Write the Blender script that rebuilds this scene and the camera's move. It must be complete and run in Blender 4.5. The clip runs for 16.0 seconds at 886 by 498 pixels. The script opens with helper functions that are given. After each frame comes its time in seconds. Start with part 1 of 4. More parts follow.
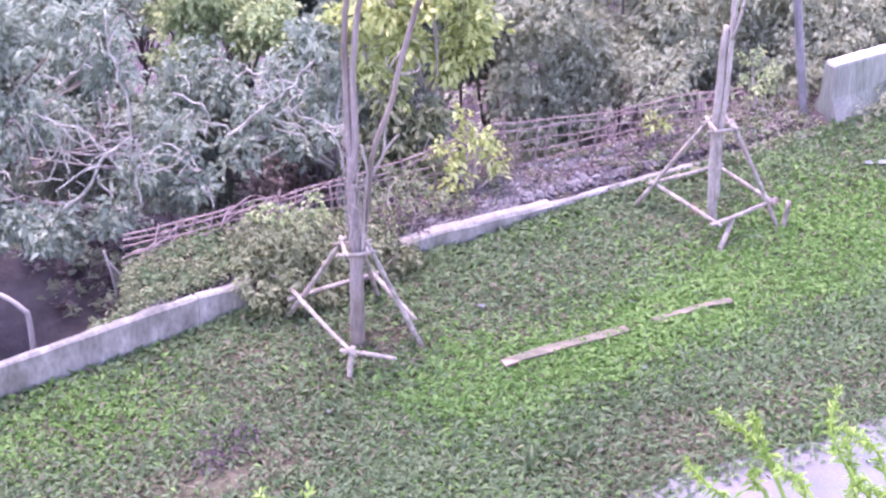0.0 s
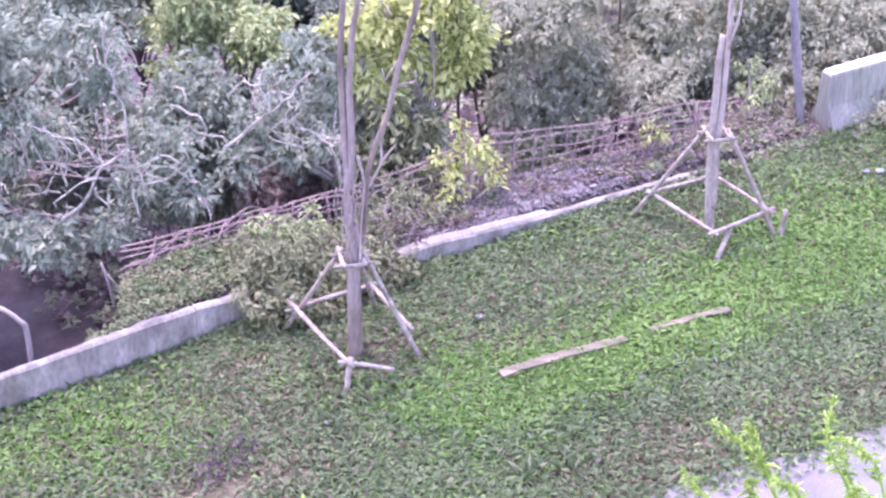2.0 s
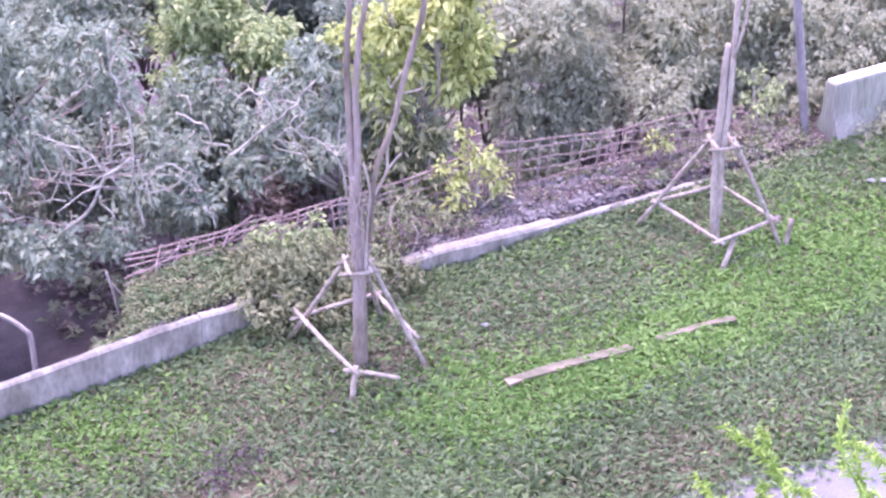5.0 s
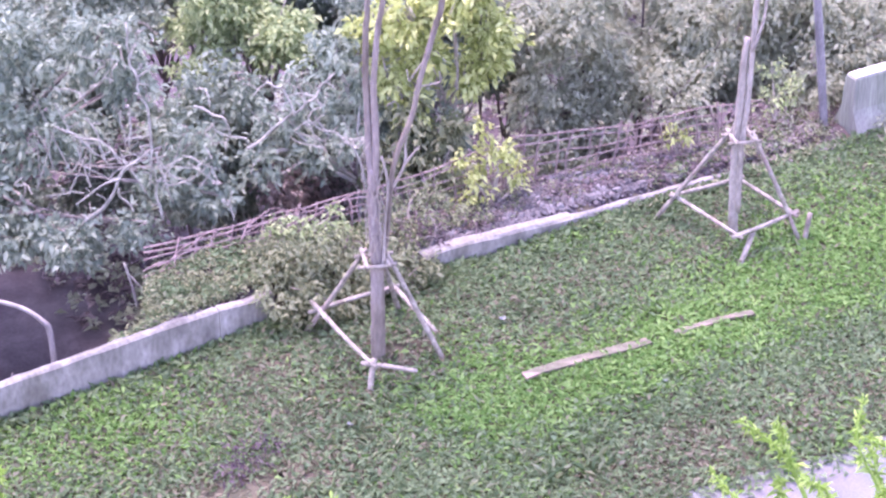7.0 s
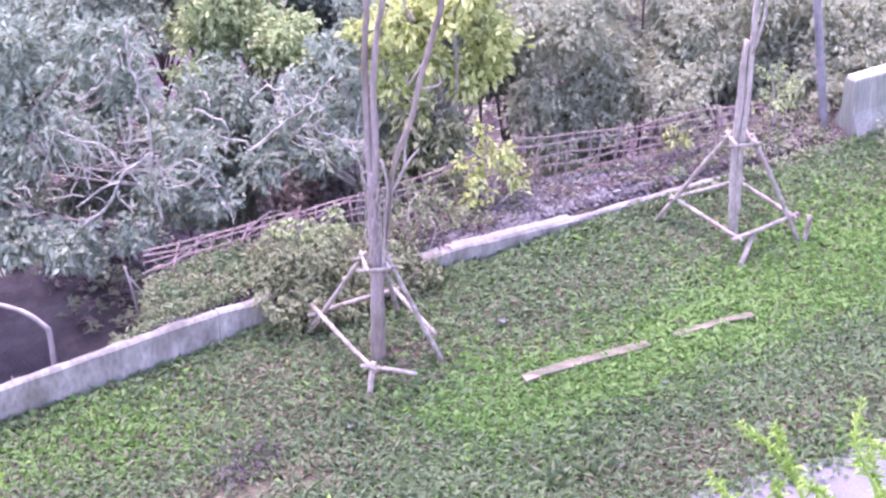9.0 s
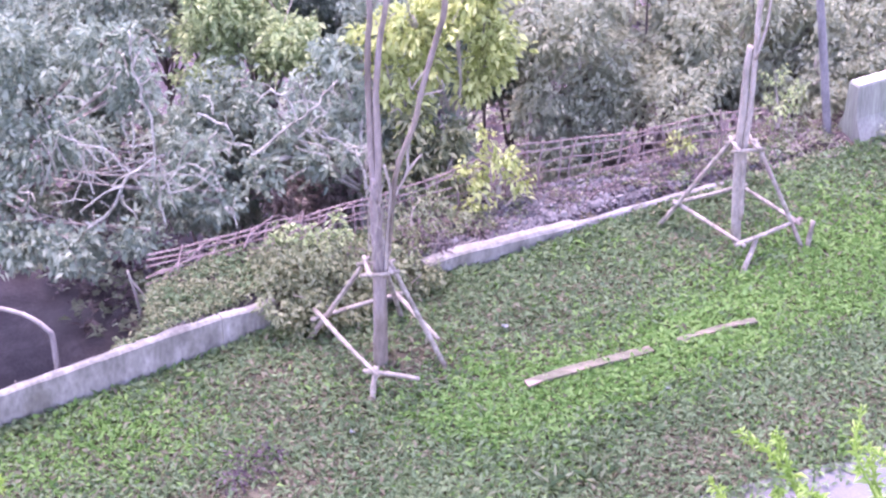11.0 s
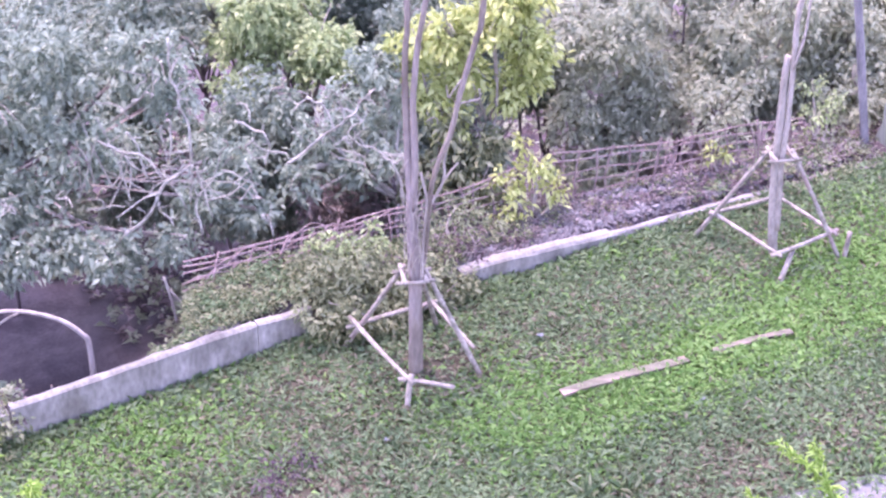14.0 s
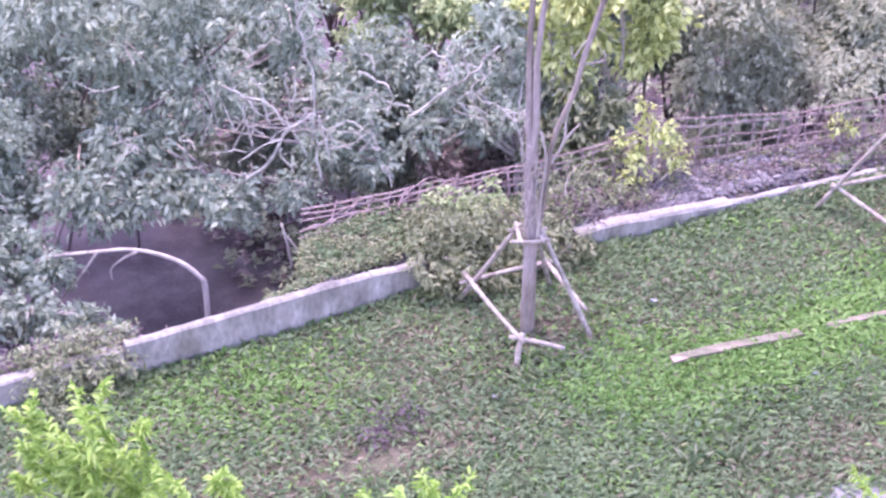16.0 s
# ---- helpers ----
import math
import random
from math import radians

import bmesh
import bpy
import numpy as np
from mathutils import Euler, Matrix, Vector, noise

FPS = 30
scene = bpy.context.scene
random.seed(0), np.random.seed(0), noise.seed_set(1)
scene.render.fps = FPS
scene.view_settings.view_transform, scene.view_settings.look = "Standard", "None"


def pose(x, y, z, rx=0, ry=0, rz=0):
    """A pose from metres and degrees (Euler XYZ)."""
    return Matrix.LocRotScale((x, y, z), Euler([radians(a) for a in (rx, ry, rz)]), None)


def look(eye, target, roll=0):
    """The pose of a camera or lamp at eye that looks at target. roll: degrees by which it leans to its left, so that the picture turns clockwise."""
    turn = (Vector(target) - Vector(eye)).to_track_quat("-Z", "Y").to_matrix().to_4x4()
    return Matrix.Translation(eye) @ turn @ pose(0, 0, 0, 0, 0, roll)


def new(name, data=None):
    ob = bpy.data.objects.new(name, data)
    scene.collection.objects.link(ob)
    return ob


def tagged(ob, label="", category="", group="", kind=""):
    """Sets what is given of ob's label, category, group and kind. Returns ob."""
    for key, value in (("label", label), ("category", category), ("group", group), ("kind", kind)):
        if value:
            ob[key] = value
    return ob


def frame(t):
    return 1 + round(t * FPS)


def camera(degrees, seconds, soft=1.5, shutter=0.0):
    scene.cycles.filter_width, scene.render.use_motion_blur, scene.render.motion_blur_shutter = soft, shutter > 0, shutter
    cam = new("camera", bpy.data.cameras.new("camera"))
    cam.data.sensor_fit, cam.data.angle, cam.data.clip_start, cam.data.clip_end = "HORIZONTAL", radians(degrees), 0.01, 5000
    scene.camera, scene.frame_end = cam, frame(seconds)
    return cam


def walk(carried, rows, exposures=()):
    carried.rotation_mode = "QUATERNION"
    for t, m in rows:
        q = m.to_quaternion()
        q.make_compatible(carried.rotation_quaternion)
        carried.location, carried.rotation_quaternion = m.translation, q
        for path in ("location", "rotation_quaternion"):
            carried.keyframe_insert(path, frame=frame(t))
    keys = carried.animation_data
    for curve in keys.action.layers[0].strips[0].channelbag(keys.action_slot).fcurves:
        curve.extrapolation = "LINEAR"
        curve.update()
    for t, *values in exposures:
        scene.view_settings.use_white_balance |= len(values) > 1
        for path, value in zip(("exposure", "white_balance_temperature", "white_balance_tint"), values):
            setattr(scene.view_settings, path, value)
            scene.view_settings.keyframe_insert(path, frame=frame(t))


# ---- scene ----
EXPOSURE, KELVIN, TINT = 2.77, 6780, 67
cam = camera(25.98, 16.0, soft=2.45, shutter=0.5)
# seconds, eye x, y, z, yaw, pitch, roll
ROWS = [
    (0, 0.000, 0.000, 10.000, 0.000, -31.000, 0.000),
    (0.5, 0.034, 0.000, 10.029, -0.002, -30.914, 0.067),
    (1, 0.045, 0.000, 10.035, -0.007, -30.783, 0.202),
    (1.5, 0.041, 0.000, 10.043, -0.214, -30.748, 0.117),
    (2, 0.025, 0.000, 10.013, -0.124, -30.720, 0.205),
    (2.5, -0.009, 0.000, 9.997, -0.096, -30.471, 0.260),
    (3, -0.030, 0.000, 9.960, -0.209, -30.439, 0.051),
    (3.5, -0.043, -0.000, 9.943, -0.286, -30.353, 0.074),
    (4, -0.048, 0.000, 9.947, -0.297, -30.283, 0.019),
    (6.5, -0.038, -0.000, 9.951, 0.286, -30.431, 0.357),
    (7, -0.033, 0.000, 9.954, 0.413, -30.504, 0.310),
    (7.5, -0.033, 0.000, 9.951, 0.362, -30.433, 0.332),
    (8, -0.026, -0.000, 9.956, 0.391, -30.445, 0.381),
    (8.5, -0.020, -0.000, 9.960, 0.448, -30.484, 0.374),
    (9, -0.013, -0.000, 9.962, 0.428, -30.446, 0.394),
    (11.5, 0.010, -0.000, 9.992, 0.636, -30.356, 0.373),
    (12, 0.004, 0.000, 9.995, 0.486, -30.318, 0.311),
    (12.5, 0.004, -0.000, 9.993, 0.461, -30.221, 0.352),
    (13, 0.003, -0.000, 9.994, 0.693, -30.234, 0.501),
    (13.5, 0.013, -0.000, 9.992, 1.476, -30.059, 0.892),
    (14, -0.015, -0.000, 9.989, 1.663, -30.108, 0.550),
    (14.5, 0.005, -0.000, 9.990, 2.696, -29.870, 0.993),
    (15, 0.014, -0.000, 10.001, 4.869, -31.097, 1.313),
    (15.5, -0.007, 0.000, 10.011, 5.834, -31.636, 1.327),
    (16, -0.004, 0.000, 10.011, 6.128, -31.419, -0.118),
]
walk(cam, [(t, pose(x, y, z, 90 + pitch, roll, yaw)) for t, x, y, z, yaw, pitch, roll in ROWS],
     exposures=[(0.0, EXPOSURE, KELVIN, TINT), (4.0, EXPOSURE, KELVIN, TINT), (9.0, EXPOSURE + 0.05, KELVIN, TINT), (16.0, EXPOSURE + 0.05, KELVIN, TINT)])

# ---- light: a bright overcast sky ----
world = bpy.data.worlds.new("sky")
scene.world = world
world.use_nodes = True
wn = world.node_tree.nodes
sky = wn.new("ShaderNodeTexSky")
sky.sky_type, sky.sun_disc = "NISHITA", False
sky.sun_elevation, sky.sun_rotation, sky.dust_density, sky.air_density = radians(70), radians(-45), 1.5, 1.2
wn["Background"].inputs["Strength"].default_value = 0.185
world.node_tree.links.new(sky.outputs[0], wn["Background"].inputs["Color"])
sun_data = bpy.data.lights.new("sun", "SUN")
sun_data.energy, sun_data.angle, sun_data.color = 0.85, radians(20), (1.0, 0.98, 0.95)
sun = new("sun", sun_data)
sun.matrix_world = look((-5, 22, 30), (0, 17, 0))


# ---- materials ----
def material(name, colours, scale=6.0, rough=0.85, bump=0.3, fine=60.0, spots=None, island=0.0, detail=6.0, thin=0.0, stretch=(1, 1, 1), sheen=0.3):
    """Noise runs through the colours; a finer noise gives relief. island: how far each loose piece differs. thin: light that passes a leaf."""
    m = bpy.data.materials.new(name)
    m.use_nodes = True
    n, link = m.node_tree.nodes, m.node_tree.links.new
    bsdf = n["Principled BSDF"]
    bsdf.inputs["Roughness"].default_value = rough
    bsdf.inputs["Specular IOR Level"].default_value = sheen
    geo = n.new("ShaderNodeNewGeometry")
    scaled = n.new("ShaderNodeVectorMath")
    scaled.operation = "MULTIPLY"
    scaled.inputs[1].default_value = stretch
    link(geo.outputs["Position"], scaled.inputs[0])
    large = n.new("ShaderNodeTexNoise")
    large.inputs["Scale"].default_value, large.inputs["Detail"].default_value = scale, detail
    link(scaled.outputs[0], large.inputs["Vector"])
    ramp = n.new("ShaderNodeValToRGB")
    while len(ramp.color_ramp.elements) < len(colours):
        ramp.color_ramp.elements.new(0.5)
    for i, c in enumerate(colours):
        e = ramp.color_ramp.elements[i]
        e.position, e.color = 0.28 + 0.44 * i / max(1, len(colours) - 1), (*c, 1)
    value = large.outputs["Fac"]
    if island:
        mix = n.new("ShaderNodeMix")
        mix.inputs["Factor"].default_value = island
        link(value, mix.inputs["A"])
        link(geo.outputs["Random Per Island"], mix.inputs["B"])
        value = mix.outputs["Result"]
    link(value, ramp.inputs["Fac"])
    colour = ramp.outputs["Color"]
    small = n.new("ShaderNodeTexNoise")
    small.inputs["Scale"].default_value, small.inputs["Detail"].default_value = fine, 4.0
    link(scaled.outputs[0], small.inputs["Vector"])
    if spots:
        cut = n.new("ShaderNodeValToRGB")
        cut.color_ramp.elements[0].position, cut.color_ramp.elements[1].position = 0.52, 0.66
        stain = n.new("ShaderNodeTexNoise")
        stain.inputs["Scale"].default_value, stain.inputs["Detail"].default_value = scale * 0.45, 8.0
        link(scaled.outputs[0], stain.inputs["Vector"])
        link(stain.outputs["Fac"], cut.inputs["Fac"])
        over = n.new("ShaderNodeMix")
        over.data_type = "RGBA"
        link(cut.outputs["Color"], over.inputs["Factor"])
        link(colour, over.inputs["A"])
        over.inputs["B"].default_value = (*spots, 1)
        colour = over.outputs["Result"]
    if bump:
        grain = n.new("ShaderNodeMix")
        grain.data_type, grain.blend_type = "RGBA", "OVERLAY"
        grain.inputs["Factor"].default_value = 0.55
        link(colour, grain.inputs["A"])
        link(small.outputs["Fac"], grain.inputs["B"])
        colour = grain.outputs["Result"]
    link(colour, bsdf.inputs["Base Color"])
    if bump:
        relief = n.new("ShaderNodeBump")
        relief.inputs["Strength"].default_value, relief.inputs["Distance"].default_value = bump, 0.01
        link(small.outputs["Fac"], relief.inputs["Height"])
        link(relief.outputs["Normal"], bsdf.inputs["Normal"])
    if thin:
        glow = n.new("ShaderNodeBsdfTranslucent")
        link(colour, glow.inputs["Color"])
        both = n.new("ShaderNodeMixShader")
        both.inputs["Fac"].default_value = thin
        link(bsdf.outputs[0], both.inputs[1])
        link(glow.outputs[0], both.inputs[2])
        link(both.outputs[0], n["Material Output"].inputs["Surface"])
    return m


def leaf_material(name, *colours):
    return material(name, colours, scale=1.2, rough=0.72, bump=0, island=0.6, thin=0.5, sheen=0.13)


M_SOIL = material("lawn soil", [(0.048, 0.05, 0.032), (0.075, 0.07, 0.048), (0.06, 0.075, 0.04)], 1.6, bump=0.8, fine=30, spots=(0.078, 0.058, 0.046))
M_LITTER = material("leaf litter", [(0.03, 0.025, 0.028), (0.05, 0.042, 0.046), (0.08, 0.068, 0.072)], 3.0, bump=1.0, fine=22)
M_CONCRETE = material("weathered concrete", [(0.085, 0.09, 0.078), (0.178, 0.186, 0.165), (0.265, 0.275, 0.25)], 4.0, bump=1.0, fine=24, spots=(0.11, 0.113, 0.09), stretch=(1, 1, 0.5))
M_CAP = material("pale concrete", [(0.13, 0.135, 0.122), (0.185, 0.192, 0.175), (0.25, 0.258, 0.238)], 6, bump=0.7, fine=30, spots=(0.15, 0.155, 0.135))
M_BARRIER = material("grey cast concrete", [(0.125, 0.152, 0.12), (0.178, 0.208, 0.168), (0.22, 0.252, 0.21)], 5.0, bump=0.35, fine=40, spots=(0.17, 0.18, 0.165), stretch=(1, 1, 0.12))
# concrete painted whitish for the light that falls on the barrier's top
M_TOPLIT_CAP = material("top-lit concrete", [(0.4, 0.4, 0.38), (0.52, 0.52, 0.5), (0.62, 0.62, 0.6)], 8, bump=0.3, spots=(0.36, 0.35, 0.33))
M_PAVING = material("light paving", [(0.078, 0.096, 0.088), (0.108, 0.13, 0.12), (0.142, 0.165, 0.154)], 1.5, bump=0.4, spots=(0.12, 0.12, 0.12))
M_ROCK = material("grey rubble", [(0.058, 0.059, 0.059), (0.103, 0.104, 0.102), (0.168, 0.17, 0.163)], 4, bump=0.6, fine=30, island=0.3)
M_BARK = material("grey-brown bark", [(0.084, 0.075, 0.061), (0.145, 0.13, 0.107), (0.212, 0.194, 0.163)], 7, bump=1.0, fine=40, stretch=(1, 1, 0.25), spots=(0.22, 0.2, 0.185))
M_PALE_BARK = material("pale grey bark", [(0.148, 0.14, 0.118), (0.235, 0.224, 0.192), (0.325, 0.31, 0.27)], 8, bump=0.7, fine=40, stretch=(1, 1, 0.4))
# bark with the shade inside the wood put into its colour
M_SHADED_BARK = material("shade-darkened bark", [(0.07, 0.058, 0.06), (0.105, 0.09, 0.092), (0.15, 0.13, 0.13)], 8, bump=0.8, stretch=(1, 1, 0.3))
M_TWIG = material("whitish twig bark", [(0.15, 0.162, 0.135), (0.24, 0.256, 0.215), (0.35, 0.368, 0.315)], 9, bump=0.9)
M_POLE = material("weathered stake wood", [(0.105, 0.104, 0.084), (0.192, 0.19, 0.157), (0.288, 0.286, 0.243)], 11, bump=0.9, fine=45, spots=(0.2, 0.168, 0.15))
M_PLANK = material("sun-bleached board", [(0.06, 0.064, 0.041), (0.092, 0.097, 0.063), (0.13, 0.136, 0.094)], 9, bump=0.5, stretch=(0.4, 1.4, 1), spots=(0.24, 0.19, 0.15))
M_WIRE = material("rusty wire", [(0.125, 0.095, 0.088), (0.19, 0.15, 0.14), (0.26, 0.215, 0.2)], 12, bump=0.3, rough=0.8)
M_POST = material("mauve-grey post", [(0.11, 0.113, 0.12), (0.17, 0.173, 0.18), (0.235, 0.238, 0.242)], 6, bump=0.4, stretch=(1, 1, 0.3))
M_PLASTIC = material("pale plastic scrap", [(0.09, 0.12, 0.12), (0.15, 0.18, 0.18)], 12, rough=0.4, bump=0.2)
M_TAPE = material("tying cord", [(0.35, 0.25, 0.22), (0.5, 0.35, 0.3)], 20, bump=0.3)

L_BRIGHT = leaf_material("bright lawn leaf", (0.075, 0.19, 0.048), (0.127, 0.277, 0.08), (0.205, 0.375, 0.132))
L_MID = leaf_material("lawn leaf", (0.075, 0.135, 0.066), (0.12, 0.2, 0.1), (0.19, 0.29, 0.16))
L_DRY = leaf_material("dry lawn leaf", (0.1, 0.105, 0.07), (0.158, 0.165, 0.11), (0.235, 0.243, 0.17))
L_BLUE = leaf_material("blue-green leaf", (0.125, 0.185, 0.135), (0.2, 0.28, 0.208), (0.31, 0.4, 0.305))
# leaf colour lifted to carry the haze over the far trees
L_GREY = leaf_material("haze-paled grey-green leaf", (0.235, 0.285, 0.195), (0.29, 0.345, 0.24), (0.355, 0.415, 0.295))
L_GREEN = leaf_material("fresh green leaf", (0.15, 0.225, 0.1), (0.26, 0.365, 0.17), (0.42, 0.53, 0.28))
L_YELLOW = leaf_material("yellow-green leaf", (0.22, 0.285, 0.09), (0.36, 0.445, 0.165), (0.52, 0.62, 0.285))
L_LIME = leaf_material("lime leaf", (0.14, 0.29, 0.055), (0.24, 0.42, 0.1), (0.38, 0.56, 0.19))
L_WEED = leaf_material("weed leaf", (0.1, 0.135, 0.075), (0.175, 0.225, 0.125), (0.29, 0.34, 0.21))
L_BROWN = leaf_material("withered leaf", (0.1, 0.082, 0.085), (0.16, 0.135, 0.138), (0.24, 0.205, 0.205))
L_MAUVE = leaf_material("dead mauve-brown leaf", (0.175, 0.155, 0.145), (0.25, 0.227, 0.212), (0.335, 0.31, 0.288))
L_PURPLE = leaf_material("purple leaf", (0.06, 0.045, 0.055), (0.11, 0.085, 0.1), (0.18, 0.15, 0.16))

# ---- plan: the low wall runs from WALL_A along ALONG, the wood lies behind it ----
WALL_A = Vector((-3.92, 13.99))
ALONG, BACK = Vector((0.8545, 0.5195)), Vector((-0.5195, 0.8545))


def bend(s):
    """How far the wall swings back from its straight line."""
    return np.interp(s, [-4, 0.4, 1.1, 1.9, 2.35, 2.7, 3.6, 4.6, 5.2, 6.1, 7.4, 12], [0, 0, 0.045, 0.12, 0.21, 0.26, 0.28, 0.22, 0.16, 0.2, 0.22, 0.2])


def at_wall(s, o):
    o = o + bend(s)
    return WALL_A.x + s * ALONG.x + o * BACK.x, WALL_A.y + s * ALONG.y + o * BACK.y


def wall_coords(x, y):
    dx, dy = x - WALL_A.x, y - WALL_A.y
    s = dx * ALONG.x + dy * ALONG.y
    return s, dx * BACK.x + dy * BACK.y - bend(s)


def strip_height(s):
    return np.interp(s, [-6, -0.6, 2.4, 3.2, 6.0, 10.0, 14], [0.1, 0.26, 0.34, 0.2, 0.16, 0.06, 0.02])


def ground_height(x, y):
    """The lawn is flat; behind the wall a bank falls into a ravine, at once beside the hollow and past the fence elsewhere."""
    s, o = wall_coords(x, y)
    bumps = 0.03 * np.sin(2.1 * x + 0.7 * y) + 0.03 * np.sin(3.3 * y - 1.7 * x)
    wide = o - 0.2 * np.clip((4.6 - s) / 2, 0, 1) * np.clip((o - 0.2) * 4, 0, 1)
    flat = np.interp(o, [0.1, 0.16], [0, 1]) * strip_height(np.clip(s, -3, 14))
    bank = flat + np.interp(wide, [0.7, 0.95, 1.5, 3.0, 6, 400], [0, -0.15, -1.2, -2.4, -2.8, -2.8])
    steep = flat + np.interp(o, [0.16, 0.3, 0.7, 1.6, 4.0, 400], [0, -0.05, -0.9, -2.2, -2.8, -2.8])
    k = np.clip((s - 1.05 - 0.35 * np.clip(o, 0, 1.5)) / 0.3, 0, 1)
    k = k * k * (3 - 2 * k)
    behind = bank * k + steep * (1 - k)
    return np.where(o < 0.1, 0.25 * bumps * np.clip((-o - 0.2) * 2, 0, 1), behind + bumps * np.clip(o, 0, 1))


# ---- building helpers ----
def mesh_object(name, verts, faces, mat, parent=None, label="", smooth=False):
    me = bpy.data.meshes.new(name)
    me.from_pydata([tuple(v) for v in verts], [], faces)
    for one in mat if isinstance(mat, (list, tuple)) else [mat]:
        me.materials.append(one)
    if smooth:
        me.polygons.foreach_set("use_smooth", [True] * len(me.polygons))
    me.update()
    ob = new(name, me)
    ob.parent = parent
    if label:
        tagged(ob, label)
    return ob


def part(name, bm, mat, parent, label=""):
    me = bpy.data.meshes.new(name)
    bm.to_mesh(me)
    bm.free()
    me.materials.append(mat)
    ob = new(name, me)
    ob.parent = parent
    if label:
        tagged(ob, label)
    return ob


def thing(name, place, label, category, group=""):
    ob = new(name)
    ob.location = place
    ob.empty_display_size = 0.1
    return tagged(ob, label, category, group)


def curve_points(points, steps=5):
    """A smooth line through the points."""
    p = [Vector(q) for q in points]
    p = [2 * p[0] - p[1]] + p + [2 * p[-1] - p[-2]]
    out = []
    for i in range(1, len(p) - 2):
        a, b, c, d = p[i - 1:i + 3]
        for k in range(steps):
            t = k / steps
            out.append(0.5 * (2 * b + (c - a) * t + (2 * a - 5 * b + 4 * c - d) * t * t + (3 * b - a - 3 * c + d) * t ** 3))
    return out + [p[-2]]


def tube_data(points, r0, r1, sides=8, steps=5, rough=0.0, rng=random):
    line = curve_points(points, steps)
    verts, faces = [], []
    up = Vector((0.31, 0.23, 0.92))
    for i, c in enumerate(line):
        way = (line[min(i + 1, len(line) - 1)] - line[max(i - 1, 0)]).normalized()
        a = way.cross(up)
        a = a.normalized() if a.length > 0.05 else way.cross(Vector((1, 0, 0))).normalized()
        b = way.cross(a)
        r = r0 + (r1 - r0) * i / (len(line) - 1)
        for k in range(sides):
            w = 2 * math.pi * k / sides
            q = r * (1 + rough * (rng.random() - 0.5))
            verts.append(c + q * (math.cos(w) * a + math.sin(w) * b))
        if i:
            o = (i - 1) * sides
            faces += [(o + k, o + (k + 1) % sides, o + sides + (k + 1) % sides, o + sides + k) for k in range(sides)]
    faces += [tuple(range(sides))[::-1], tuple(range(len(verts) - sides, len(verts)))]
    return verts, faces


def tube(name, points, r0, r1, mat, parent=None, sides=8, steps=5, rough=0.0, label=""):
    base = parent.location if parent else Vector()
    verts, faces = tube_data([Vector(q) - base for q in points], r0, r1, sides, steps, rough)
    return mesh_object(name, verts, faces, mat, parent, label, smooth=sides > 6)


def leaves(name, place, way, face, length, width, mats, choice=None, parent=None, droop=0.15, fold=0.25, label=""):
    """Many leaves in one mesh: each a folded blade of two triangles from place along way, looking along face."""
    n = len(place)
    way = way / np.linalg.norm(way, axis=1)[:, None]
    side = np.cross(way, face)
    side /= np.linalg.norm(side, axis=1)[:, None] + 1e-9
    top = np.cross(side, way)
    ln, wd = length[:, None], width[:, None]
    mid = place + way * ln * 0.45
    lift = top * wd * fold
    down = np.array([[0, 0, -1.0]]) * ln * droop
    v = np.stack([place, mid + side * wd * 0.5 + lift, place + way * ln + down, mid - side * wd * 0.5 + lift], 1).reshape(-1, 3)
    if parent:
        v = v - np.array(parent.location)
    base = 4 * np.arange(n)
    f = np.stack([base, base + 1, base + 2, base, base + 2, base + 3], 1).reshape(-1)
    me = bpy.data.meshes.new(name)
    me.vertices.add(4 * n)
    me.vertices.foreach_set("co", v.astype(np.float32).ravel())
    me.loops.add(6 * n)
    me.loops.foreach_set("vertex_index", f.astype(np.int32))
    me.polygons.add(2 * n)
    me.polygons.foreach_set("loop_start", (3 * np.arange(2 * n)).astype(np.int32))
    for m in mats:
        me.materials.append(m)
    if choice is not None:
        me.polygons.foreach_set("material_index", np.repeat(choice, 2).astype(np.int32))
    me.update(calc_edges=True)
    me.validate()
    ob = new(name, me)
    ob.parent = parent
    if label:
        tagged(ob, label)
    return ob


def unit(rng, n):
    v = rng.normal(size=(n, 3))
    return v / np.linalg.norm(v, axis=1)[:, None]


def foliage(rng, clumps, twigs, per_twig, leaf, hang=0.5, flat=0.8):
    """Sprays of leaves: from each clump's middle go twigs, and along each twig hang leaves. Clumps: x, y, z, radius."""
    place, way, face, ln = [], [], [], []
    for cx, cy, cz, r in clumps:
        k = max(4, int(twigs * r * r))
        out = unit(rng, k)
        out[:, 2] = out[:, 2] * flat + 0.1
        tip = np.array([[cx, cy, cz]]) + out * (r * rng.uniform(0.45, 1.15, k))[:, None]
        start = np.array([[cx, cy, cz]]) + (tip - np.array([[cx, cy, cz]])) * rng.uniform(0.35, 0.75, k)[:, None]
        for j in range(per_twig):
            u = (j + rng.uniform(0, 1, k))[:, None] / per_twig
            p = start + (tip - start) * u + rng.normal(size=(k, 3)) * 0.03
            p[:, 2] -= 0.25 * r * (u[:, 0] ** 2) * hang
            w = out * 0.5 + unit(rng, k) * 0.8
            w[:, 2] -= hang
            place.append(p), way.append(w)
            fc = unit(rng, k) * 0.7
            fc[:, 2] += 0.8
            fc[:, 1] -= 0.4
            face.append(fc)
            ln.append(leaf * rng.uniform(0.6, 1.3, k))
    return np.concatenate(place), np.concatenate(way), np.concatenate(face), np.concatenate(ln)


